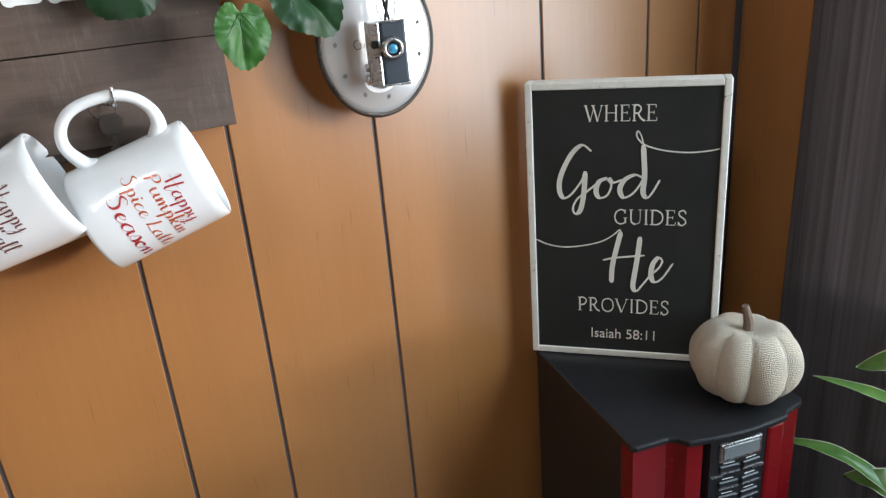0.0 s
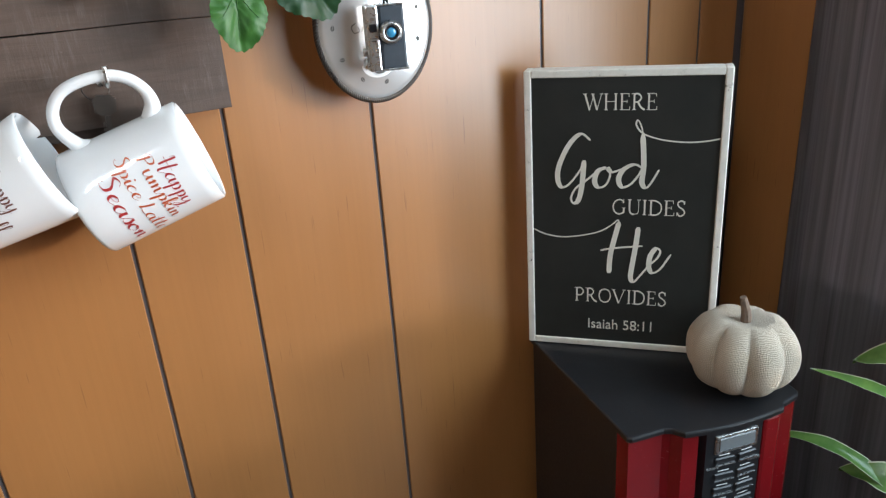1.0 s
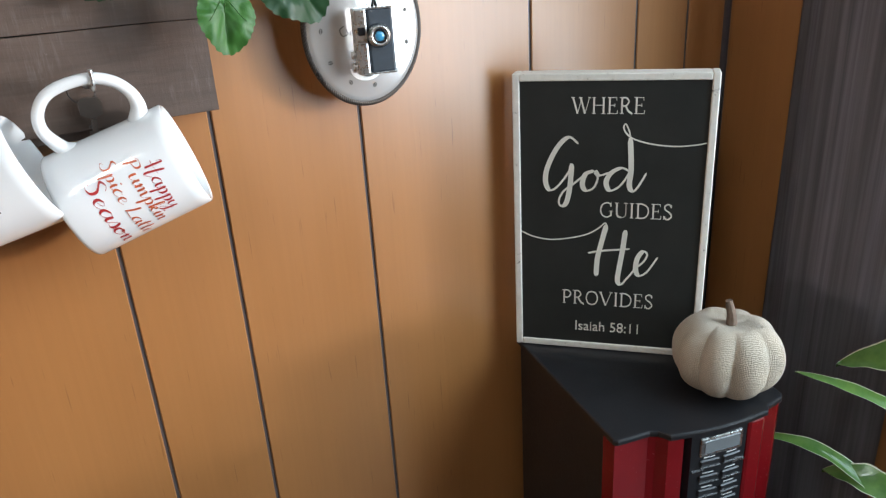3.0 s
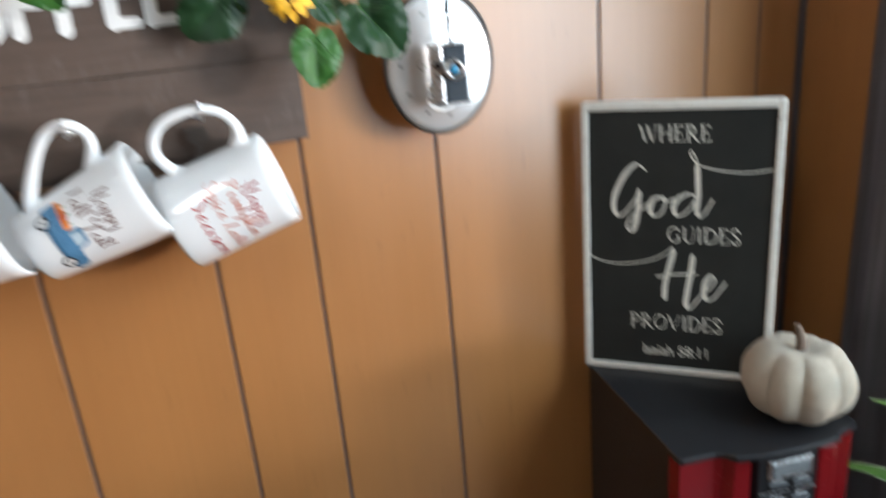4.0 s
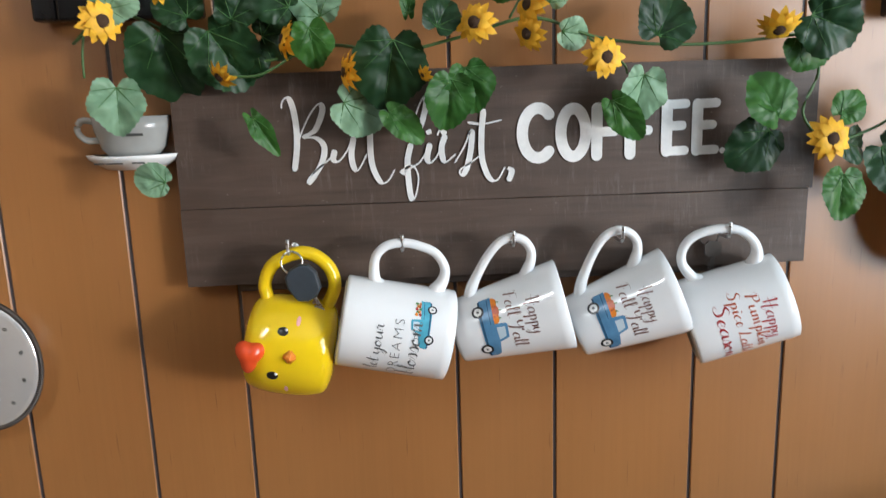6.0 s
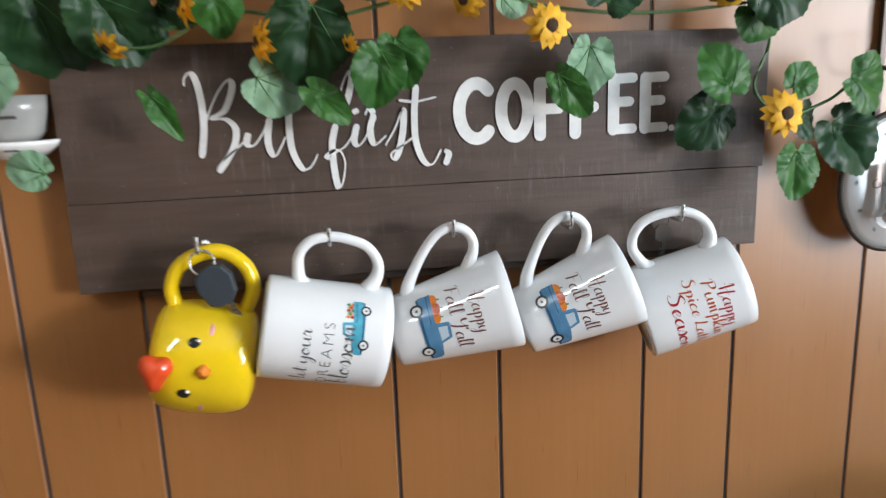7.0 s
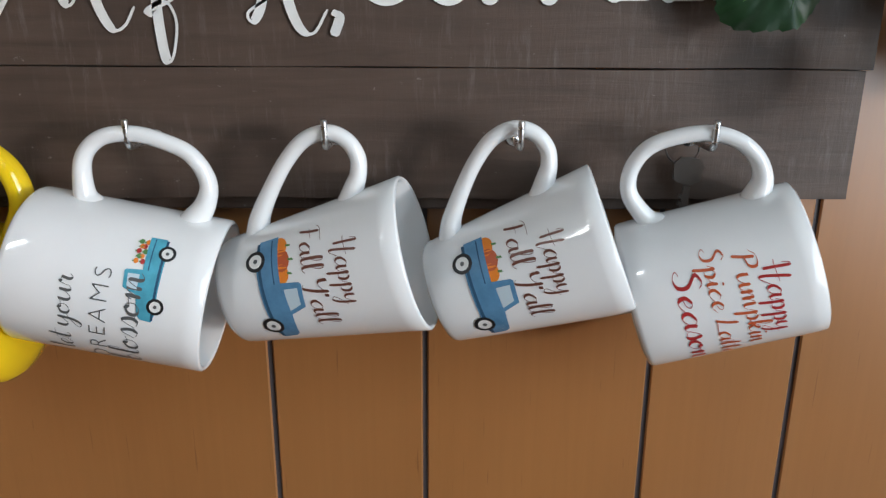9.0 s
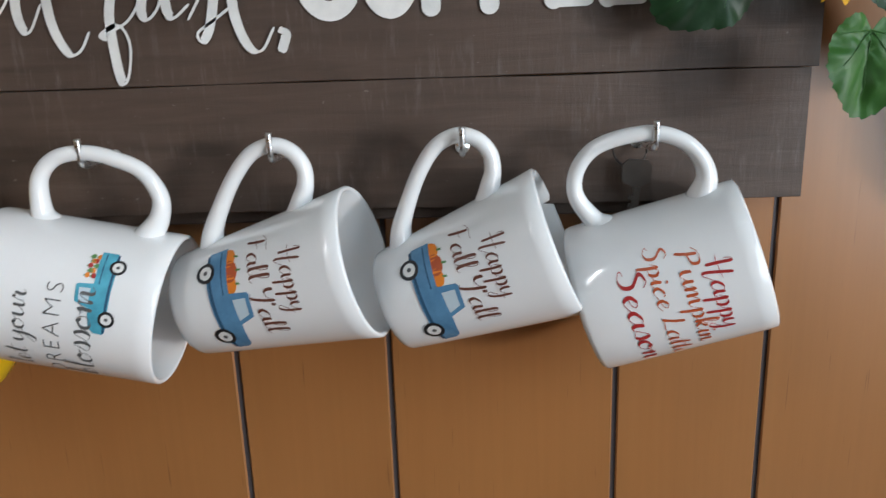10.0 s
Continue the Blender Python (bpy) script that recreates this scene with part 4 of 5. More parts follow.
PUMPKINS = [(0.0055, 0.0150, 0.0046, M_ORANGE), (0.0120, 0.0155, 0.0050, M_ORANGEINK), (0.0178, 0.0150, 0.0042, M_ORANGE)]
for x, y, z, length, tilt, yaw, r0, r1, da in ((-0.2534, -0.0526, 1.2880, 0.105, 14.4, 6.0, 0.0294, 0.0425, 0.003), (-0.1404, -0.0494, 1.2857, 0.1005, 21.4, 7.3, 0.0292, 0.0420, 0.0)):
    g, r_at = mug("white flared mug with a blue truck print, hanging by its handle", mug_pose(x, z, length, tilt, yaw, y), length, r0, r1, [(a + 1.4 * da, up) for a, up in LATTE])
    truck(g, 0.0205 + da, 57, r_at, False, M_BLUE, PUMPKINS, 1.12)
    words_on(g, "Fall Y'all", 0.0490 + da, 57, -29, 0.0056, r_at, M_BROWNINK)
    words_on(g, "Happy", 0.0660 + 1.5 * da, 39, -12, 0.0058, r_at, M_BROWNINK)

g, r_at = mug("white mug with a teal truck print, hanging by its handle", mug_pose(-0.3603, 1.3086, 0.101, -12.2, -2.7, -0.0566), 0.101, 0.0418, 0.0424, DREAMY)
BLOOMS = [(0.004 + 0.0032 * (k % 5), 0.0150 + 0.0026 * (k // 5) + 0.0012 * (k % 2), 0.0017, (M_ORANGE, M_REDINK, M_GREENINK)[k % 3]) for k in range(10)]
truck(g, 0.0800, -4, r_at, True, M_TEAL, BLOOMS[::-1], 0.84, True)
words_on(g, "blossom", 0.0705, -50, 28, 0.0070, r_at, M_GREYINK, 0.2, True)
bm = letters("DREAMS", 0.0125, -0.0003, 1.25, 0.00005)
a, b = width_of(bm)
mapped(bm, lambda c: Vector(((c.x - a) * 0.058 / (b - a), c.y, c.z + 0.0001)))
part("capital_print", wrap(bm, 0.0550, -51, r_at, True), M_GREYINK, g)
words_on(g, "let your", 0.0375, -46, 19, 0.0056, r_at, M_GREYINK, 0.2, True)


# ---- yellow chick mug ----
def chick():
    m = mug_pose(-0.4465, 1.2915, 0.083, -10, 0, -0.052)
    g = thing("mug", m, "yellow glazed chick mug with a red comb, hanging up", "mug", "mugs on hooks")
    R, L = 0.0460, 0.081
    outer = []
    for k in range(25):
        t = k / 24
        a = L * t
        e = abs(2 * t - 1)
        outer.append((R * (0.80 + 0.20 * (1 - e ** 3)) * (1 - max(0, (e - 0.86) / 0.14) ** 2 * 0.32), a))
    part("body", lathe([(0, 0)] + outer + [(0, L)], 64), M_YELLOW, g, "glossy yellow glaze", True)
    path = spline([(0.040, 0, 0.014), (0.056, 0, 0.010), (0.074, 0, 0.016), (0.086, 0, 0.034), (0.087, 0, 0.050), (0.077, 0, 0.066), (0.060, 0, 0.073), (0.040, 0, 0.068)], 8)
    part("handle", tube(path, 0.0062, 14, flat=1.3, side=(0, 1, 0)), M_YELLOW, g, smooth=True)

    def knob(name, a, phi, ra, rb, h, mat):
        bm = bmesh.new()
        bmesh.ops.create_uvsphere(bm, u_segments=20, v_segments=12, radius=1)
        p = radians(phi)
        mapped(bm, lambda c: Vector(((R - 0.001 + c.z * h) * math.sin(p + c.x * rb / R), (R - 0.001 + c.z * h) * math.cos(p + c.x * rb / R), a + c.y * ra)))
        part(name, bm, mat, g, smooth=True)
    knob("eye", 0.0355, 32, 0.0058, 0.0052, 0.0016, M_TYRE)
    knob("eye", 0.0310, -20, 0.0058, 0.0052, 0.0016, M_TYRE)
    knob("eye_glint", 0.0380, 34, 0.0018, 0.0016, 0.0026, M_PLATEWHITE)
    knob("eye_glint", 0.0335, -17, 0.0018, 0.0016, 0.0026, M_PLATEWHITE)
    knob("cheek", 0.0470, 46, 0.0030, 0.0085, 0.0012, M_PINK)
    knob("cheek", 0.0430, -40, 0.0030, 0.0085, 0.0012, M_PINK)
    bm = bmesh.new()
    bmesh.ops.create_cone(bm, cap_ends=True, segments=4, radius1=0.011, radius2=0.002, depth=0.010)
    bmesh.ops.bevel(bm, geom=bm.edges[:], offset=0.0016, segments=2, affect="EDGES")
    q = Matrix.Rotation(radians(-5), 4, "Z") @ Matrix.Translation((0, R + 0.002, 0.0440)) @ Matrix.Rotation(radians(-90), 4, "X") @ Matrix.Diagonal((0.85, 0.85, 1, 1))
    part("beak", mapped(bm, lambda c: q @ c), M_ORANGE, g, "orange beak", True)
    bm = bmesh.new()
    bmesh.ops.create_uvsphere(bm, u_segments=48, v_segments=20, radius=1)

    def lobed(c):
        t = math.atan2(c.y, c.x)
        k = 1 + 0.20 * math.cos(3 * t + math.pi)
        p = radians(1) + c.x * k * 0.0150 / R
        r = R * 0.90 + c.z * 0.013
        return Vector((r * math.sin(p), r * math.cos(p), 0.0095 + c.y * k * 0.0120))
    part("comb", mapped(bm, lobed), M_REDGLAZE, g, "red comb", True)

chick()


# ---- keys on the hooks ----
def key(parent, m, blade_len, mat):
    bm = slab((-0.0012, -0.0009, -blade_len), (0.0028, 0.0009, 0.0), 0.0003, 1)
    for k in range(5):
        box(bm, (-0.0030, -0.0008, -blade_len + 0.004 + k * 0.0042), (-0.0010, 0.0008, -blade_len + 0.0062 + k * 0.0042))
    return part("blade", mapped(bm, lambda c: m @ c), mat, parent, "steel key blade")


def key_ring(x, y, z, label, fob, turn):
    k = thing("key_ring", Matrix.Translation((x, y, z)), label, "keys")
    ring = [(0.0095 * math.cos(t), 0.0015 * math.sin(t), -0.0095 + 0.0095 * math.sin(t)) for t in (2 * math.pi * i / 28 for i in range(28))]
    part("ring", tube(ring, 0.0009 if fob else 0.0006, 8, closed=True), M_STEEL if fob else M_DARKMETAL, k, "split metal ring", True)
    m = Matrix.Translation((0.004, -0.002, -0.017)) @ Matrix.Rotation(radians(turn), 4, "Y")
    if fob:
        bm = bmesh.new()
        pts = [(-0.013, -0.024), (-0.015, -0.010), (-0.012, 0.0), (-0.005, 0.004), (0.005, 0.004), (0.012, 0.0), (0.015, -0.010), (0.011, -0.024), (0.004, -0.029), (-0.005, -0.029)]
        prism(pts, -0.004, 0.004, bm, 0.002)
        part("fob", mapped(bm, lambda c: m @ Vector((c.x, -c.z, c.y))), M_LEATHER, k, "black plastic key head")
        key(k, m @ Matrix.Translation((0, 0, -0.028)), 0.022, M_STEEL)
    else:
        bm = prism([(-0.009, -0.012), (-0.010, -0.002), (-0.006, 0.002), (0.006, 0.002), (0.010, -0.002), (0.009, -0.012), (0.003, -0.015), (-0.003, -0.015)], -0.001, 0.001)
        part("bow", mapped(bm, lambda c: m @ Vector((c.x * 0.85, c.z, c.y * 0.9))), M_KEY, k, "dark metal key head")
        key(k, m @ Matrix.Translation((0, 0, -0.014)), 0.028, M_KEY)


key_ring(HOOKS[0] + 0.003, -0.064, HZ + 0.004, "black car key on a steel ring, hung from the hook", True, -28)
key_ring(HOOKS[4] - 0.006, -0.028, HZ + 0.006, "dark metal key on a thin ring behind the mug", False, 4)


# ---- ceiling lamp whose glint runs along the mugs ----
def tube_lamp():
    c = thing("ceiling_light", Matrix.Translation((-1.15, -1.35, TOP)) @ Matrix.Rotation(radians(-40), 4, "Z"), "long white ceiling light with a glowing diffuser", "ceiling light")
    part("housing", slab((-0.05, -0.62, -0.0495), (0.05, 0.62, 0.0), 0.006), M_CEIL, c)
    m, n, l, b = material("lamp_glow")
    b.inputs["Emission Color"].default_value = (0.90, 0.96, 1.0, 1)
    b.inputs["Emission Strength"].default_value = 56.0
    part("diffuser", slab((-0.022, -0.60, -0.074), (0.022, 0.60, -0.05), 0.008), m, c, "glowing diffuser")


tube_lamp()


# ---- oval plaques ----
def bean(bm, x, z, s, turn):
    """A coffee bean: an oval with a split."""
    m = Matrix.Translation((x, 0, z)) @ Matrix.Rotation(radians(turn), 4, "Y")
    for side in (-1, 1):
        pts = [(side * (0.08 + 0.5 * math.sin(math.pi * k / 8)) * s, (k / 8 - 0.5) * 2 * s * 0.9) for k in range(9)]
        f = [bm.verts.new(m @ Vector((px, -0.0004, pz))) for px, pz in pts]
        bm.faces.new(f)


def plaque(x, z, y, w, h, label):
    p = thing("oval_plaque", Matrix.Translation((x, y, z)), label, "wall plaque", "plaques on the wall")
    prof = [(0, 0.0), (0.90, 0.0), (0.965, 0.0015), (1.0, 0.004), (1.0, 0.010), (0, 0.010)]
    bm = lathe(prof, 72)
    part("face", mapped(bm, lambda c: Vector((c.x * w, c.z, c.y * h))), M_PLATE, p, "pale polished metal face", True)
    n = 660
    for strand in range(3):
        ring = []
        for k in range(n):
            t = 2 * math.pi * k / n
            q = t * 55 + strand * 2 * math.pi / 3
            o = 1 + 0.0017 * math.cos(q) / w
            ring.append((w * o * math.cos(t), 0.0042 + 0.0017 * math.sin(q), h * o * math.sin(t)))
        part("rope_strand", tube(ring, 0.0013, 5, closed=True), M_ROPE, p, "dark twisted rope edge", True)
    for k in range(11):
        t, bm = 2 * math.pi * k / 11 + 0.25, bmesh.new()
        bean(bm, w * 0.76 * math.cos(t), h * 0.76 * math.sin(t), 0.0030, math.degrees(t) * 2.1)
        part("bean_print", bm, M_BEAN, p)
    bm = bmesh.new()
    pts = [(0.016 * math.cos(math.pi * k / 16), -0.012 * math.sin(math.pi * k / 16)) for k in range(17)]
    f = bm.faces.new([bm.verts.new((a - 0.002, -0.0003, b - h * 0.50)) for a, b in pts])
    part("cup_print", bm, M_PLATEWHITE, p, "white cup motif")
    bm = bmesh.new()
    f = bm.faces.new([bm.verts.new((0.007 * math.cos(t) - 0.001, -0.0016, 0.0045 * math.sin(t) - h * 0.565)) for t in (2 * math.pi * k / 16 for k in range(16))])
    part("cup_mark", bm, M_BEAN, p)
    bm = bmesh.new()
    ribbon(bm, [(-0.020, 0.004), (-0.024, 0.001), (-0.022, -0.004), (-0.017, -0.003), (-0.018, 0.001)], 0.0012, 0.8, 0, False)
    ribbon(bm, [(-0.015, -0.004), (-0.013, 0.0), (-0.010, -0.004)], 0.0012, 0.8, 0, False)
    part("scroll_print", mapped(bm, lambda c: Vector((c.x, -0.0004, c.y))), M_BEAN, p)
    return p


plaque(0.2265, 1.3870, -0.034, 0.0545, 0.0645, "oval metal coffee plaque with a rope edge on the wall")
plaque(-0.7090, 1.2660, -0.020, 0.0545, 0.0645, "oval white coffee plaque with grey bean marks")


# ---- hanger strip, hook and camera charm ----
def hanger():
    h = thing("hook_hanger", Matrix.Translation((0.222, -0.004, 1.44)), "dark metal hanger strip with a ball-ended hook", "hanger")
    part("strip", slab((-0.0030, -0.004, 0.0), (0.0030, 0.002, 0.135), 0.0008), M_DARKMETAL, h)
    path = spline([(0.001, -0.003, 0.052), (0.003, -0.022, 0.050), (0.006, -0.036, 0.055), (0.007, -0.042, 0.068), (0.007, -0.043, 0.082)], 6)
    part("hook", tube(path, 0.0022, 10), M_DARKMETAL, h, smooth=True)
    bm = bmesh.new()
    bmesh.ops.create_uvsphere(bm, u_segments=18, v_segments=12, radius=0.0052, matrix=Matrix.Translation((0.007, -0.043, 0.085)))
    part("ball", bm, M_DARKMETAL, h, "round metal ball end", True)


hanger()


def camera_charm():
    c = thing("camera_charm", Matrix.Translation((0.2220, -0.062, 1.3520)) @ Matrix.Rotation(radians(-14), 4, "Z"), "small toy camera charm hung sideways on a black cord", "keyring charm")
    h, w, d = 0.054, 0.0330, 0.0155
    part("top_plate", slab((-w / 2, 0, 0), (-w / 2 + 0.0105, d, h), 0.0016), M_STEEL, c, "bright chrome top")
    part("body", slab((-w / 2 + 0.0107, 0.0006, 0.0006), (w / 2, d - 0.0006, h - 0.0006), 0.0022), M_LEATHER, c, "dark blue grained body")
    for z0, z1 in ((-0.0002, 0.0014), (h - 0.0014, h + 0.0002)):
        part("edge_band", slab((-w / 2 + 0.010, -0.0004, z0), (w / 2 + 0.0003, d, z1), 0.0004, 1), M_STEEL, c)
    turn = Matrix.Translation((0.0035, 0, h * 0.58)) @ Matrix.Rotation(radians(90), 4, "X")
    barrel = part("lens_barrel", lathe([(0, 0.0), (0.0098, 0.0), (0.0098, 0.0022), (0.0088, 0.0030), (0.0086, 0.0050), (0.0066, 0.0056), (0.0060, 0.0038), (0, 0.0038)], 40, None, turn), M_STEEL, c, "chrome lens ring", True)
    part("lens_ring", lathe([(0.0060, 0.0040), (0.0060, 0.0050), (0.0044, 0.0050), (0.0040, 0.0036)], 32, None, turn), M_GLOSSBLACK, barrel, smooth=True)
    part("lens", lathe([(0.0042, 0.0038), (0.0030, 0.0046), (0.0014, 0.0051), (0, 0.0052)], 28, None, turn), M_LENS, barrel, "blue glass lens", True)
    part("viewfinder", slab((-w / 2 + 0.0022, -0.0016, h * 0.60), (-w / 2 + 0.0082, 0.0008, h * 0.72), 0.0005, 1), M_GLOSSBLACK, c)
    part("vent_mark", slab((-w / 2 + 0.003, -0.0004, h * 0.50), (-w / 2 + 0.008, 0.0008, h * 0.51)), M_GLOSSBLACK, c)
    part("vent_mark", slab((-w / 2 + 0.003, -0.0004, h * 0.46), (-w / 2 + 0.008, 0.0008, h * 0.47)), M_GLOSSBLACK, c)
    for z, r in ((0.006, 0.0045), (0.016, 0.0034)):
        q = Matrix.Translation((-w / 2, d / 2, z)) @ Matrix.Rotation(radians(-90), 4, "Y")
        part("dial", lathe([(0, 0), (r, 0), (r, 0.0030), (r * 0.8, 0.0036), (0, 0.0036)], 20, None, q), M_STEEL, c, "small chrome dial", True)
    for s in (0, math.pi):
        path = []
        for k in range(61):
            t = k / 60
            a = s + t * 16
            path.append((0.003 - 0.001 * t + 0.0016 * math.cos(a) * (1 - 0.5 * t), d / 2 + 0.0016 * math.sin(a), h + t * 0.090))
        part("cord", tube(path, 0.0013, 6), M_CORD, c, "twisted black cord", True)
    ring = [(0.003 + 0.008 * math.cos(t), d / 2, h + 0.012 + 0.014 * math.sin(t)) for t in (2 * math.pi * k / 30 for k in range(30))]
    part("ring", tube(ring, 0.0008, 6, closed=True), M_STEEL, c, smooth=True)


camera_charm()


# ---- framed coffee pictures ----
def flat_shape(parent, name, pts, y, mat, label=""):
    bm = bmesh.new()
    bm.faces.new([bm.verts.new((x, y, z)) for x, z in pts])
    for f in bm.faces:
        if f.normal.y > 0:
            f.normal_flip()
    return part(name, bm, mat, parent, label)


def picture(x0, x1, z0, h, y, label, ground, lower, bloom, shape):
    w = x1 - x0
    p = thing("framed_picture", Matrix.Translation((x0, y, z0)), label, "picture", "framed pictures")
    b, d = 0.021, 0.018
    for lo, hi in (((0, 0, 0), (b, d, h)), ((w - b, 0, 0), (w, d, h)), ((b, 0, 0), (w - b, d, b)), ((b, 0, h - b), (w - b, d, h))):
        part("frame_rail", slab(lo, hi, 0.003), M_FRAME, p, "glossy black frame")
    for lo, hi in (((b, 0.004, b), (b + 0.006, d - 0.003, h - b)), ((w - b - 0.006, 0.004, b), (w - b, d - 0.003, h - b)), ((b + 0.006, 0.004, b), (w - b - 0.006, d - 0.003, b + 0.006)), ((b + 0.006, 0.004, h - b - 0.006), (w - b - 0.006, d - 0.003, h - b))):
        part("slip", slab(lo, hi, 0.001), M_GOLD, p, "pale gold slip")
    i0, i1, k0, k1 = b + 0.004, w - b - 0.004, b + 0.004, h - b - 0.004
    print_ = part("print", slab((i0, 0.010, k0), (i1, 0.013, k1)), ground, p, "printed picture")
    flat_shape(print_, "lower_field", [(i0, k0), (i1, k0), (i1, k0 + 0.030), (i0, k0 + 0.034)], 0.0096, lower)
    cx, cz = (i0 + i1) / 2, k0 + 0.052
    flat_shape(print_, "bloom", [(cx + a * 1.0, cz + c * 1.0) for a, c in shape], 0.0092, bloom)
    flat_shape(print_, "saucer", [(cx + 0.005 + 0.021 * math.cos(t), cz - 0.003 + 0.019 * math.sin(t)) for t in (2 * math.pi * k / 24 for k in range(24))], 0.0088, M_PLATEWHITE)
    flat_shape(print_, "cup", [(cx + 0.008 + 0.013 * math.cos(t), cz + 0.003 + 0.012 * math.sin(t)) for t in (2 * math.pi * k / 20 for k in range(20))], 0.0084, M_BEAN)
    flat_shape(print_, "cup_lip", [(cx + 0.009 + 0.009 * math.cos(t), cz + 0.005 + 0.008 * math.sin(t)) for t in (2 * math.pi * k / 20 for k in range(20))], 0.0081, M_PLATEWHITE)
    flat_shape(print_, "caption", [(i0 + 0.010, k0 + 0.015), (i1 - 0.012, k0 + 0.015), (i1 - 0.012, k0 + 0.019), (i0 + 0.010, k0 + 0.0195)], 0.0088, M_CREAM)
    glass, n, l, bs = material("picture_glass")
    bs.inputs["Transmission Weight"].default_value, bs.inputs["Roughness"].default_value, bs.inputs["IOR"].default_value = 1.0, 0.02, 1.45
    pane = part("glass", slab((i0, 0.0066, k0), (i1, 0.0076, k1)), glass, p, "clear glass")
    pane.visible_shadow = False


M_PICGREEN = plain("green_print", (0.06, 0.28, 0.12), 0.4, vary=0.2)
M_PICRED = plain("red_print", (0.55, 0.05, 0.05), 0.4, vary=0.25)
M_PICORANGE = plain("burnt_orange_print", (0.50, 0.13, 0.03), 0.4, vary=0.3, scale=60)
M_PICDARK = plain("dark_print", (0.012, 0.010, 0.010), 0.4)
picture(0.159, 0.291, 1.5660, 0.180, -0.024, "black framed picture with a coffee cup on green and red", M_PICGREEN, M_PICDARK, M_PICRED, [(-0.046, 0.004), (0.0, -0.040), (0.046, 0.004), (0.030, 0.022), (-0.030, 0.020)])
picture(-0.615, -0.469, 1.5800, 0.180, -0.024, "black framed picture with a coffee cup on burnt orange", M_PICRED, M_PICDARK, M_PICORANGE, [(-0.048, -0.020), (0.048, -0.012), (0.048, 0.020), (-0.048, 0.014)])


# ---- round dark plate above the board ----
def round_plate():
    p = thing("round_plate", Matrix.Translation((-0.205, -0.003, 1.752)) @ Matrix.Rotation(radians(90), 4, "X"), "round dark wall plate above the board", "wall plate")
    part("dish", lathe([(0, 0.004), (0.050, 0.004), (0.066, 0.010), (0.074, 0.012), (0.075, 0.010), (0.066, 0.004), (0.05, 0.0), (0, 0.0)], 64), M_DARKMETAL, p, smooth=True)


round_plate()


# ---- cup and saucer wall ornament ----
def cup_ornament():
    o = thing("cup_ornament", Matrix.Translation((-0.5440, -0.012, 1.4490)) @ Matrix.Diagonal((0.92, 1, 0.95, 1)), "white cup and saucer wall ornament with dark writing marks", "wall ornament")
    half = lambda bm, k: mapped(bm, lambda c: Vector((c.x, -max(-0.004, -c.y) * k if c.y < 0 else 0.004, c.z)))
    part("saucer", half(lathe([(0, 0.0), (0.028, 0.0), (0.044, 0.010), (0.046, 0.014), (0.043, 0.014), (0.026, 0.005), (0, 0.005)], 48), 0.75), M_PLATEWHITE, o, "cream saucer", True)
    part("cup", half(lathe([(0, 0.010), (0.022, 0.010), (0.031, 0.020), (0.0365, 0.038), (0.038, 0.050), (0.0355, 0.050), (0.029, 0.024), (0, 0.018)], 48), 0.75), M_GREYGLAZE, o, "pale grey cup", True)
    part("handle", tube(spline([(-0.034, -0.006, 0.046), (-0.045, -0.008, 0.047), (-0.050, -0.008, 0.038), (-0.043, -0.008, 0.029), (-0.031, -0.006, 0.028)], 6), 0.0032, 10), M_GREYGLAZE, o, smooth=True)
    for x, w in ((-0.024, 0.010), (-0.008, 0.016), (0.014, 0.012)):
        flat_shape(o, "writing_mark", [(x - w / 2, 0.0065), (x + w / 2, 0.0065), (x + w / 2, 0.0080), (x - w / 2, 0.0080)], -0.0345 + abs(x) * 0.25, M_BEAN)
    flat_shape(o, "writing_mark", [(0.004, 0.032), (0.020, 0.032), (0.020, 0.0345), (0.004, 0.0345)], -0.0275, M_BEAN)


cup_ornament()


# ---- leaf and flower garland ----
def leaf_surface(size, seed):
    """The height of a leaf over its flat outline: folded at the midrib, pleated between the veins, curling and crinkled."""
    rnd = random.Random(seed)
    curl, fold, twist = rnd.uniform(0.10, 0.45), rnd.uniform(0.12, 0.36), rnd.uniform(-0.4, 0.4)
    shift = Vector((seed * 3.7, seed * 1.3, 0))

    def z(x, y):
        u, v = x / size, y / size
        a, r = math.atan2(u, v + 0.12), math.hypot(u, v + 0.12)
        pleat = 0.05 * abs(math.sin(a * 2.4)) * min(1, r * 2.2)
        crinkle = 0.055 * noise.noise(Vector((u * 5, v * 5, 0)) + shift) + 0.022 * noise.noise(Vector((u * 13, v * 13, 4)) + shift)
        return size * (fold * abs(u) - curl * v * v - 0.30 * u * u + twist * u * v + pleat + crinkle)
    return z


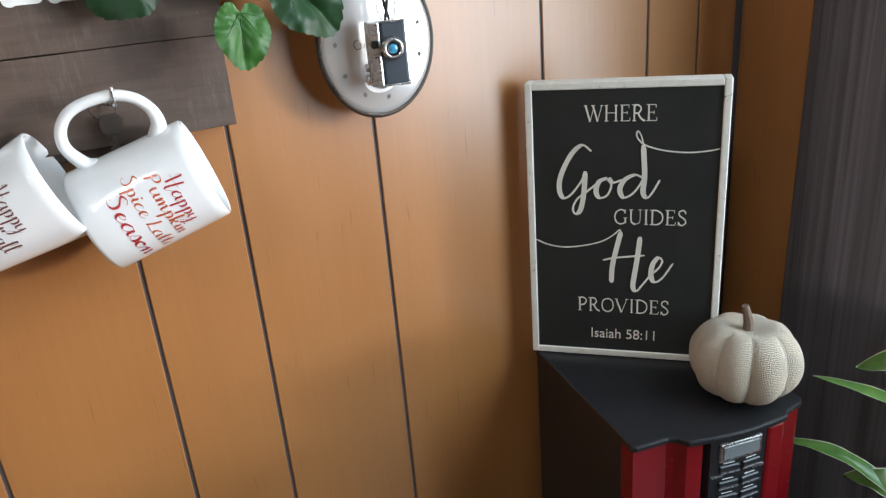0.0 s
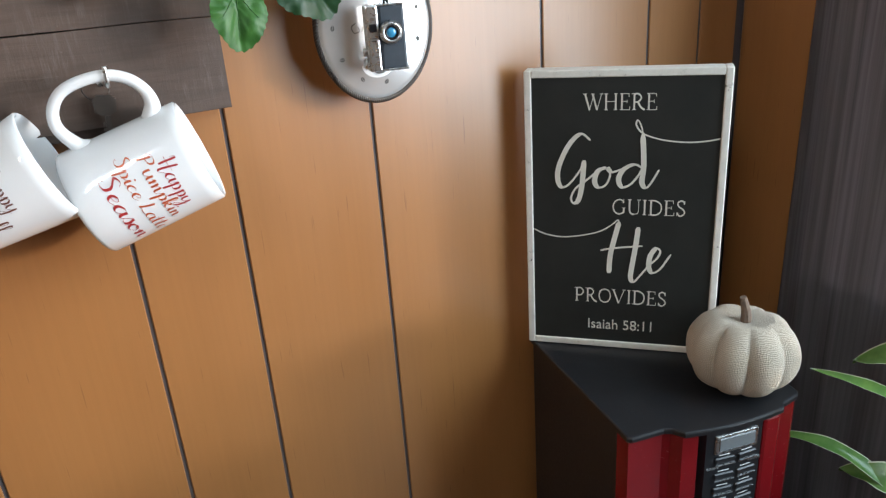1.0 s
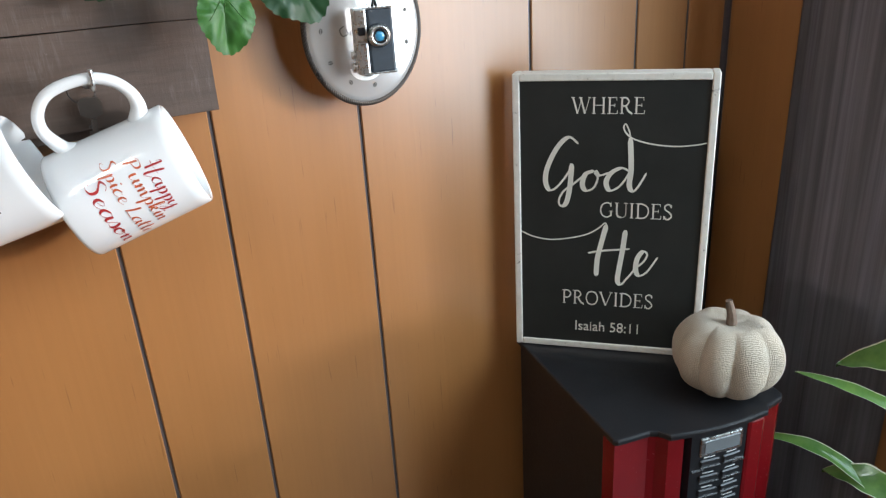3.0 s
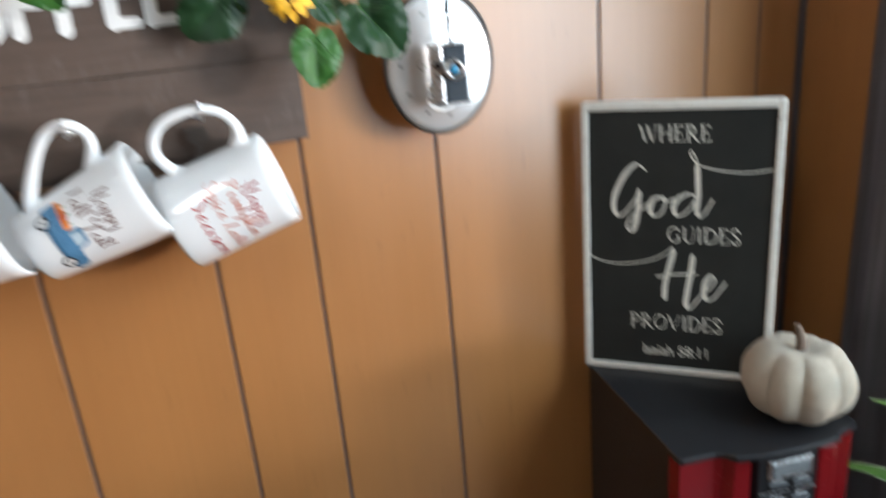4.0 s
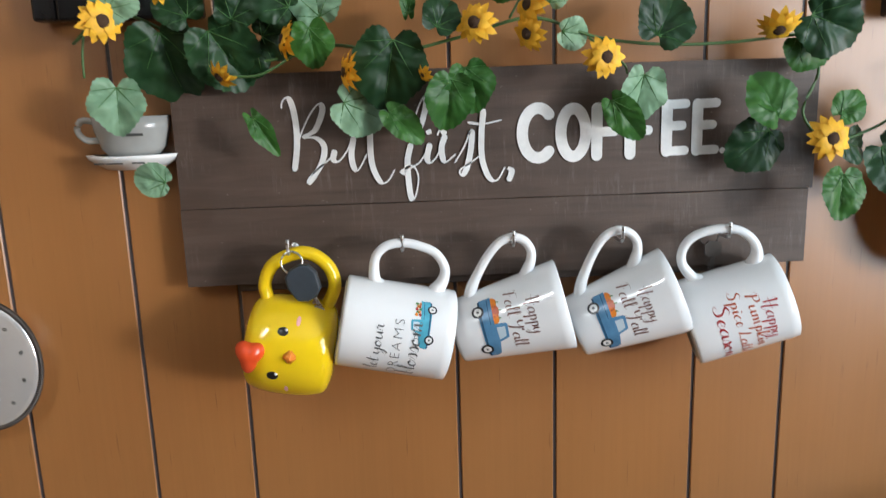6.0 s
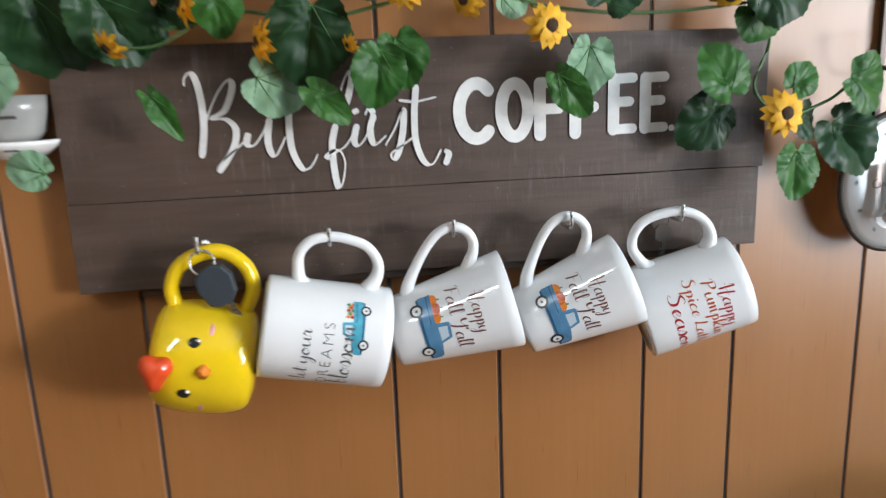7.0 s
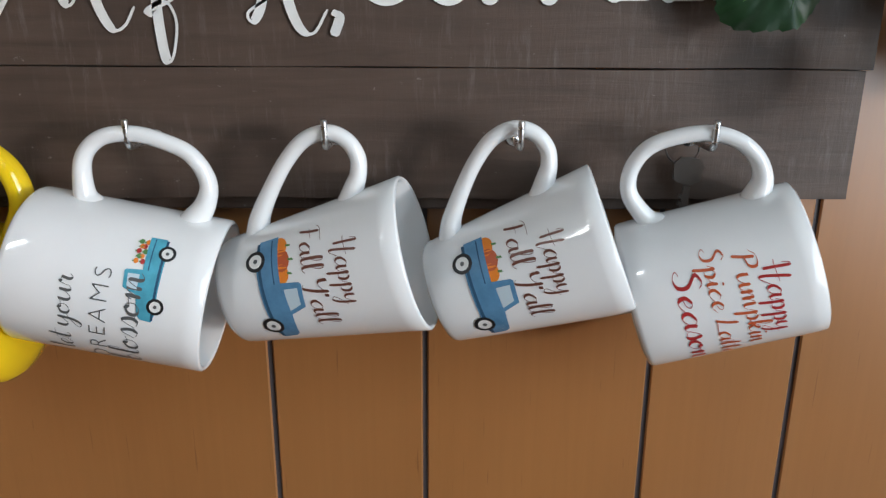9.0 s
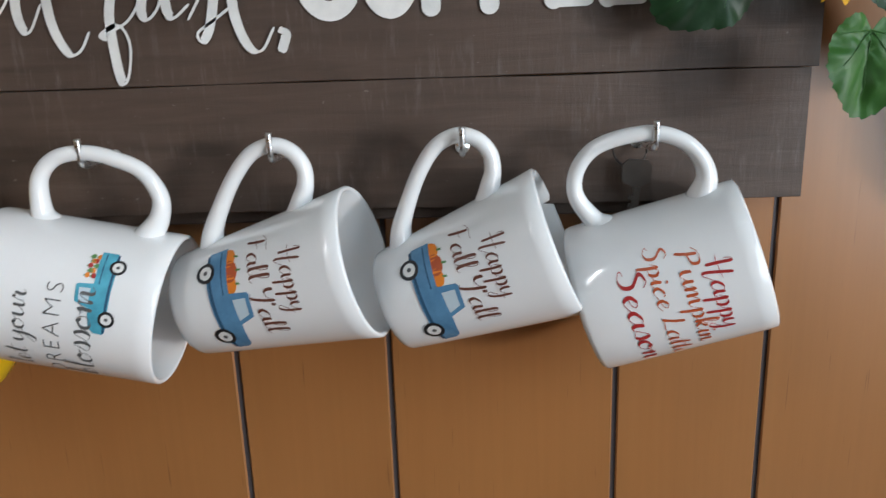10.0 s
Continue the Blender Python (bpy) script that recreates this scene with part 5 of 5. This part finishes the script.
def leaf_mesh(size, narrow, seed):
    """A lobed, toothed leaf in x (across) and y (to the tip)."""
    surf, rnd = leaf_surface(size, seed), random.Random(seed + 50)
    bm = bmesh.new()
    n, rings = 120, 7
    lobe, point = rnd.uniform(0.012, 0.040), rnd.uniform(0.09, 0.16)
    mid = bm.verts.new((0, 0.06 * size, surf(0, 0.06 * size)))
    rows = []
    for q in range(1, rings + 1):
        s = q / rings
        row = []
        for k in range(n):
            a = 2 * math.pi * k / n
            r = 0.455 + point * math.cos(a) + 0.025 * math.cos(3 * a) + lobe * math.cos(5 * a)
            r *= 1 + 0.03 * noise.noise((math.cos(a) * 2 + seed, math.sin(a) * 2, 1.5))
            if abs(a - math.pi) < 0.35:
                r *= 0.58 + 0.42 * abs(a - math.pi) / 0.35
            if q == rings:
                r *= 1 + 0.04 * ((k % 4) / 3 - 0.5)
            x, y = size * r * s * math.sin(a) * narrow, size * (r * s * math.cos(a) + 0.06)
            row.append(bm.verts.new((x, y, surf(x, y))))
        rows.append(row)
    for k in range(n):
        bm.faces.new((mid, rows[0][k], rows[0][(k + 1) % n]))
        for a, b in zip(rows, rows[1:]):
            bm.faces.new((a[k], b[k], b[(k + 1) % n], a[(k + 1) % n]))
    return bm


def vein_mesh(size, narrow, seed):
    surf, bm = leaf_surface(size, seed), bmesh.new()
    for a, l in ((0, 0.60), (40, 0.46), (-40, 0.46), (80, 0.36), (-80, 0.36)):
        t = radians(a)
        path = []
        for k in range(7):
            d = l * k / 6
            x, y = size * d * math.sin(t) * narrow, size * (d * math.cos(t) - 0.12)
            path.append((x, y, surf(x, y) + 0.0002))
        tube(path, [0.00055 - 0.00006 * k for k in range(7)], 4, bm)
    return bm


def facing(x, y, z, tip, lean, roll):
    """Local y to the tip, at an angle in the wall's plane; local z to the room, leaning lean degrees down and roll sideways."""
    m = Matrix((Vector((1, 0, 0)), Vector((0, 0, 1)), Vector((0, -1, 0)))).transposed().to_4x4()
    return Matrix.Translation((x, y, z)) @ m @ Matrix.Rotation(radians(tip - 90), 4, "Z") @ Matrix.Rotation(radians(lean), 4, "X") @ Matrix.Rotation(radians(roll), 4, "Y")


def child(ob, m):
    ob.matrix_basis = m
    return ob


LEFT = [(-0.498, 1.556, 0.086, -80, "d"), (-0.452, 1.558, 0.074, -60, "d"), (-0.531, 1.588, 0.044, 50, "p"), (-0.364, 1.582, 0.058, 100, "p"), (-0.371, 1.560, 0.046, -85, "g"), (-0.408, 1.562, 0.052, 10, "d"), (-0.423, 1.488, 0.048, -58, "n"), (-0.506, 1.441, 0.036, 165, "p"), (-0.540, 1.515, 0.052, -90, "p"), (-0.392, 1.585, 0.046, 150, "d"), (-0.422, 1.548, 0.042, -120, "d"), (-0.476, 1.582, 0.048, 120, "d"), (-0.432, 1.578, 0.044, 60, "d")]
MIDDLE = [(-0.288, 1.580, 0.034, 95, "n"), (-0.303, 1.545, 0.076, -100, "d"), (-0.341, 1.500, 0.058, -25, "p"), (-0.303, 1.489, 0.050, -42, "m"), (-0.254, 1.513, 0.054, -98, "g"), (-0.238, 1.524, 0.050, -76, "g"), (-0.262, 1.567, 0.038, 60, "d"), (-0.197, 1.600, 0.044, 165, "g"), (-0.140, 1.619, 0.064, 25, "d"), (-0.168, 1.585, 0.040, 85, "p"), (-0.150, 1.557, 0.036, -10, "p")]
RIGHT = [(-0.070, 1.556, 0.060, 60, "d"), (-0.080, 1.512, 0.058, -100, "p"), (-0.106, 1.492, 0.056, -52, "m"), (0.068, 1.562, 0.064, -22, "d"), (0.062, 1.543, 0.056, -30, "g"), (0.036, 1.484, 0.056, 115, "g"), (0.034, 1.461, 0.060, -140, "d"), (0.102, 1.481, 0.038, 40, "g"), (0.100, 1.419, 0.052, -95, "g"), (0.110, 1.451, 0.044, -10, "d"), (0.155, 1.484, 0.058, -20, "g"), (0.152, 1.440, 0.072, -50, "d")]
BLOSSOMS = [(-0.489, 1.604, 0.037, 0, 10), (-0.540, 1.574, 0.040, -40, 0), (-0.445, 1.529, 0.030, 50, -40), (-0.389, 1.555, 0.033, 65, 10), (-0.338, 1.528, 0.037, 72, 0), (-0.2755, 1.525, 0.017, 60, -30), (-0.231, 1.565, 0.038, 25, 5), (-0.183, 1.578, 0.040, 60, 10), (-0.185, 1.556, 0.036, 50, -15), (-0.1215, 1.534, 0.040, -5, 0), (0.030, 1.557, 0.040, 15, -55), (0.082, 1.458, 0.043, 5, 5)]


def petals(size, seed):
    rnd = random.Random(seed)
    bm = bmesh.new()
    for ring, (count, lift, reach) in enumerate(((13, 0.04, 0.50), (10, 0.14, 0.40))):
        for k in range(count):
            a = 2 * math.pi * (k + 0.5 * ring) / count + rnd.uniform(-0.08, 0.08)
            l = size * reach * rnd.uniform(0.88, 1.06)
            m = Matrix.Rotation(a, 4, "Z") @ Matrix.Rotation(rnd.uniform(-0.2, 0.2), 4, "Y")
            left, right = [], []
            for j in range(6):
                s = j / 5
                w = size * 0.098 * (math.sin(math.pi * min(1, s * 0.86 + 0.14)) ** 0.8 + 0.04)
                z = size * (lift + 0.10 * s - 0.20 * s * s)
                left.append(bm.verts.new(m @ Vector((size * 0.10 + (l - size * 0.10) * s, w, z))))
                right.append(bm.verts.new(m @ Vector((size * 0.10 + (l - size * 0.10) * s, -w, z + size * 0.015))))
            for j in range(5):
                bm.faces.new((left[j], left[j + 1], right[j + 1], right[j]))
    return bm


def garland():
    g = thing("garland", Matrix.Identity(4), "artificial garland of green leaves and small sunflowers over the board", "garland")
    rnd = random.Random(4)
    tone = {"d": M_LEAFDARK, "g": M_LEAF, "p": M_LEAFPALE, "n": M_LEAF, "m": M_LEAF}
    for k, (x, z, s, tip, kind) in enumerate(LEFT + MIDDLE + RIGHT):
        narrow = 0.42 if kind == "n" else 0.58 if kind == "m" else rnd.uniform(0.86, 1.0)
        y = -0.046 - 0.020 * ((k * 7) % 5) / 4
        m = facing(x, y, z, tip, rnd.uniform(-24, 10), rnd.uniform(-16, 16))
        leaf = child(part("leaf", leaf_mesh(s, narrow, k), tone[kind], g, "", True), m)
        part("midrib", vein_mesh(s, narrow, k), M_VEIN, leaf)
    for k, (x, z, s, turn, lean) in enumerate(BLOSSOMS):
        m = Matrix.Translation((x, -0.070, z)) @ Matrix.Rotation(radians(-turn), 4, "Z") @ Matrix.Rotation(radians(90 - lean), 4, "X")
        f = child(part("flower", petals(s, k), M_PETAL, g, "yellow cloth sunflower", True), m)
        part("seed_head", lathe([(s * 0.14, 0.0), (s * 0.16, s * 0.12), (s * 0.12, s * 0.19), (0, s * 0.20)], 18), M_SEED, f, "dark brown centre", True)
    line = [(-0.580, -0.030, 1.560), (-0.540, -0.040, 1.585), (-0.480, -0.042, 1.560), (-0.420, -0.045, 1.540), (-0.360, -0.045, 1.552), (-0.300, -0.045, 1.545), (-0.240, -0.050, 1.556), (-0.180, -0.050, 1.570), (-0.120, -0.045, 1.552), (-0.060, -0.040, 1.545), (0.0, -0.040, 1.545), (0.060, -0.045, 1.550)]
    part("vine", tube(spline(line, 8), 0.0015, 7), M_VINE, g, smooth=True)
    part("vine", tube(spline([(0.060, -0.045, 1.550), (0.085, -0.040, 1.520), (0.070, -0.045, 1.480), (0.095, -0.050, 1.455), (0.135, -0.050, 1.465), (0.160, -0.048, 1.480)], 8), 0.0014, 7), M_VINE, g, smooth=True)
    for a, b, c in (((-0.480, 1.545), (-0.452, 1.535), (-0.450, 1.515)), ((-0.460, 1.530), (-0.420, 1.528), (-0.385, 1.545)), ((-0.200, 1.570), (-0.185, 1.595), (-0.170, 1.612)), ((-0.130, 1.552), (-0.100, 1.530), (-0.095, 1.520)), ((-0.560, 1.575), (-0.565, 1.550), (-0.566, 1.530))):
        part("stalk", tube(spline([(x, -0.050, z) for x, z in (a, b, c)], 6), 0.0011, 6), M_VINE, g, smooth=True)


garland()


# ---- house plant beside the machine ----
def blade(parent, base, tip, width, sag, turn):
    """A long leaf from base to tip, its edge coloured pale to paint the light caught there."""
    base, tip = Vector(base), Vector(tip)
    d = (tip - base)
    side = (d.cross(Vector((0, 0, 1))).normalized() * math.cos(turn) + Vector((0, 0, 1)) * math.sin(turn))
    n = 22
    core, edge = bmesh.new(), bmesh.new()
    rows = []
    for k in range(n + 1):
        s = k / n
        c = base + d * s + Vector((0, 0, sag * math.sin(math.pi * s)))
        w = width * (math.sin(math.pi * min(1.0, 0.12 + 0.88 * s)) ** 0.75) * (1 + 0.07 * math.sin(s * 23))
        lift = Vector((0, 0, width * 0.25))
        rows.append([c + side * (w * q) + lift * (abs(q) ** 1.5) for q in (-1, -0.92, -0.45, 0, 0.45, 0.92, 1)])
    for bm, cols in ((core, (1, 2, 3, 4)), (edge, (0, 5))):
        for a, b in zip(rows, rows[1:]):
            for i in cols:
                bm.faces.new([bm.verts.new(v) for v in (a[i], a[i + 1], b[i + 1], b[i])])
        bmesh.ops.remove_doubles(bm, verts=bm.verts, dist=0.00005)
    leaf = part("leaf", core, M_HOUSELEAF, parent, "green leaf blade", True)
    part("leaf_edge", edge, M_LITEDGE, leaf, "leaf edge painted pale as if lit", True)


def house_plant():
    p = thing("house_plant", Matrix.Translation((0.0, 0.0, 0.0)), "green house plant in a pot, its leaf edges painted as lit", "plant")
    pot = mapped(lathe([(0, 0), (0.036, 0), (0.050, 0.085), (0.054, 0.088), (0.054, 0.10), (0.047, 0.10), (0.045, 0.088), (0, 0.088)], 36), lambda c: c + Vector((0.622, -0.430, 0.75)))
    part("pot", pot, M_TRIM, p, smooth=True)
    root = (0.622, -0.430, 0.84)
    for k, (tip, w, sag, turn) in enumerate((((0.545, -0.232, 0.944), 0.0080, 0.055, 0.35), ((0.559, -0.262, 1.032), 0.0062, 0.02, 0.5), ((0.563, -0.300, 1.056), 0.017, 0.03, 0.9), ((0.570, -0.300, 0.928), 0.015, 0.04, 0.8))):
        mid = tuple(a + (b - a) * 0.30 for a, b in zip(root, tip))
        mid = (0.607, -0.385, 1.005) if k == 1 else (0.590, -0.400, 1.085) if k == 2 else (mid[0], mid[1], mid[2] + 0.03)
        part("stalk", tube(spline([root, tuple((a + b) / 2 + c for a, b, c in zip(root, mid, (0, 0, 0.012))), mid], 6), 0.0022, 7), M_VINE, p, smooth=True)
        blade(p, mid, tip, w, sag * 0.5, turn)


house_plant()
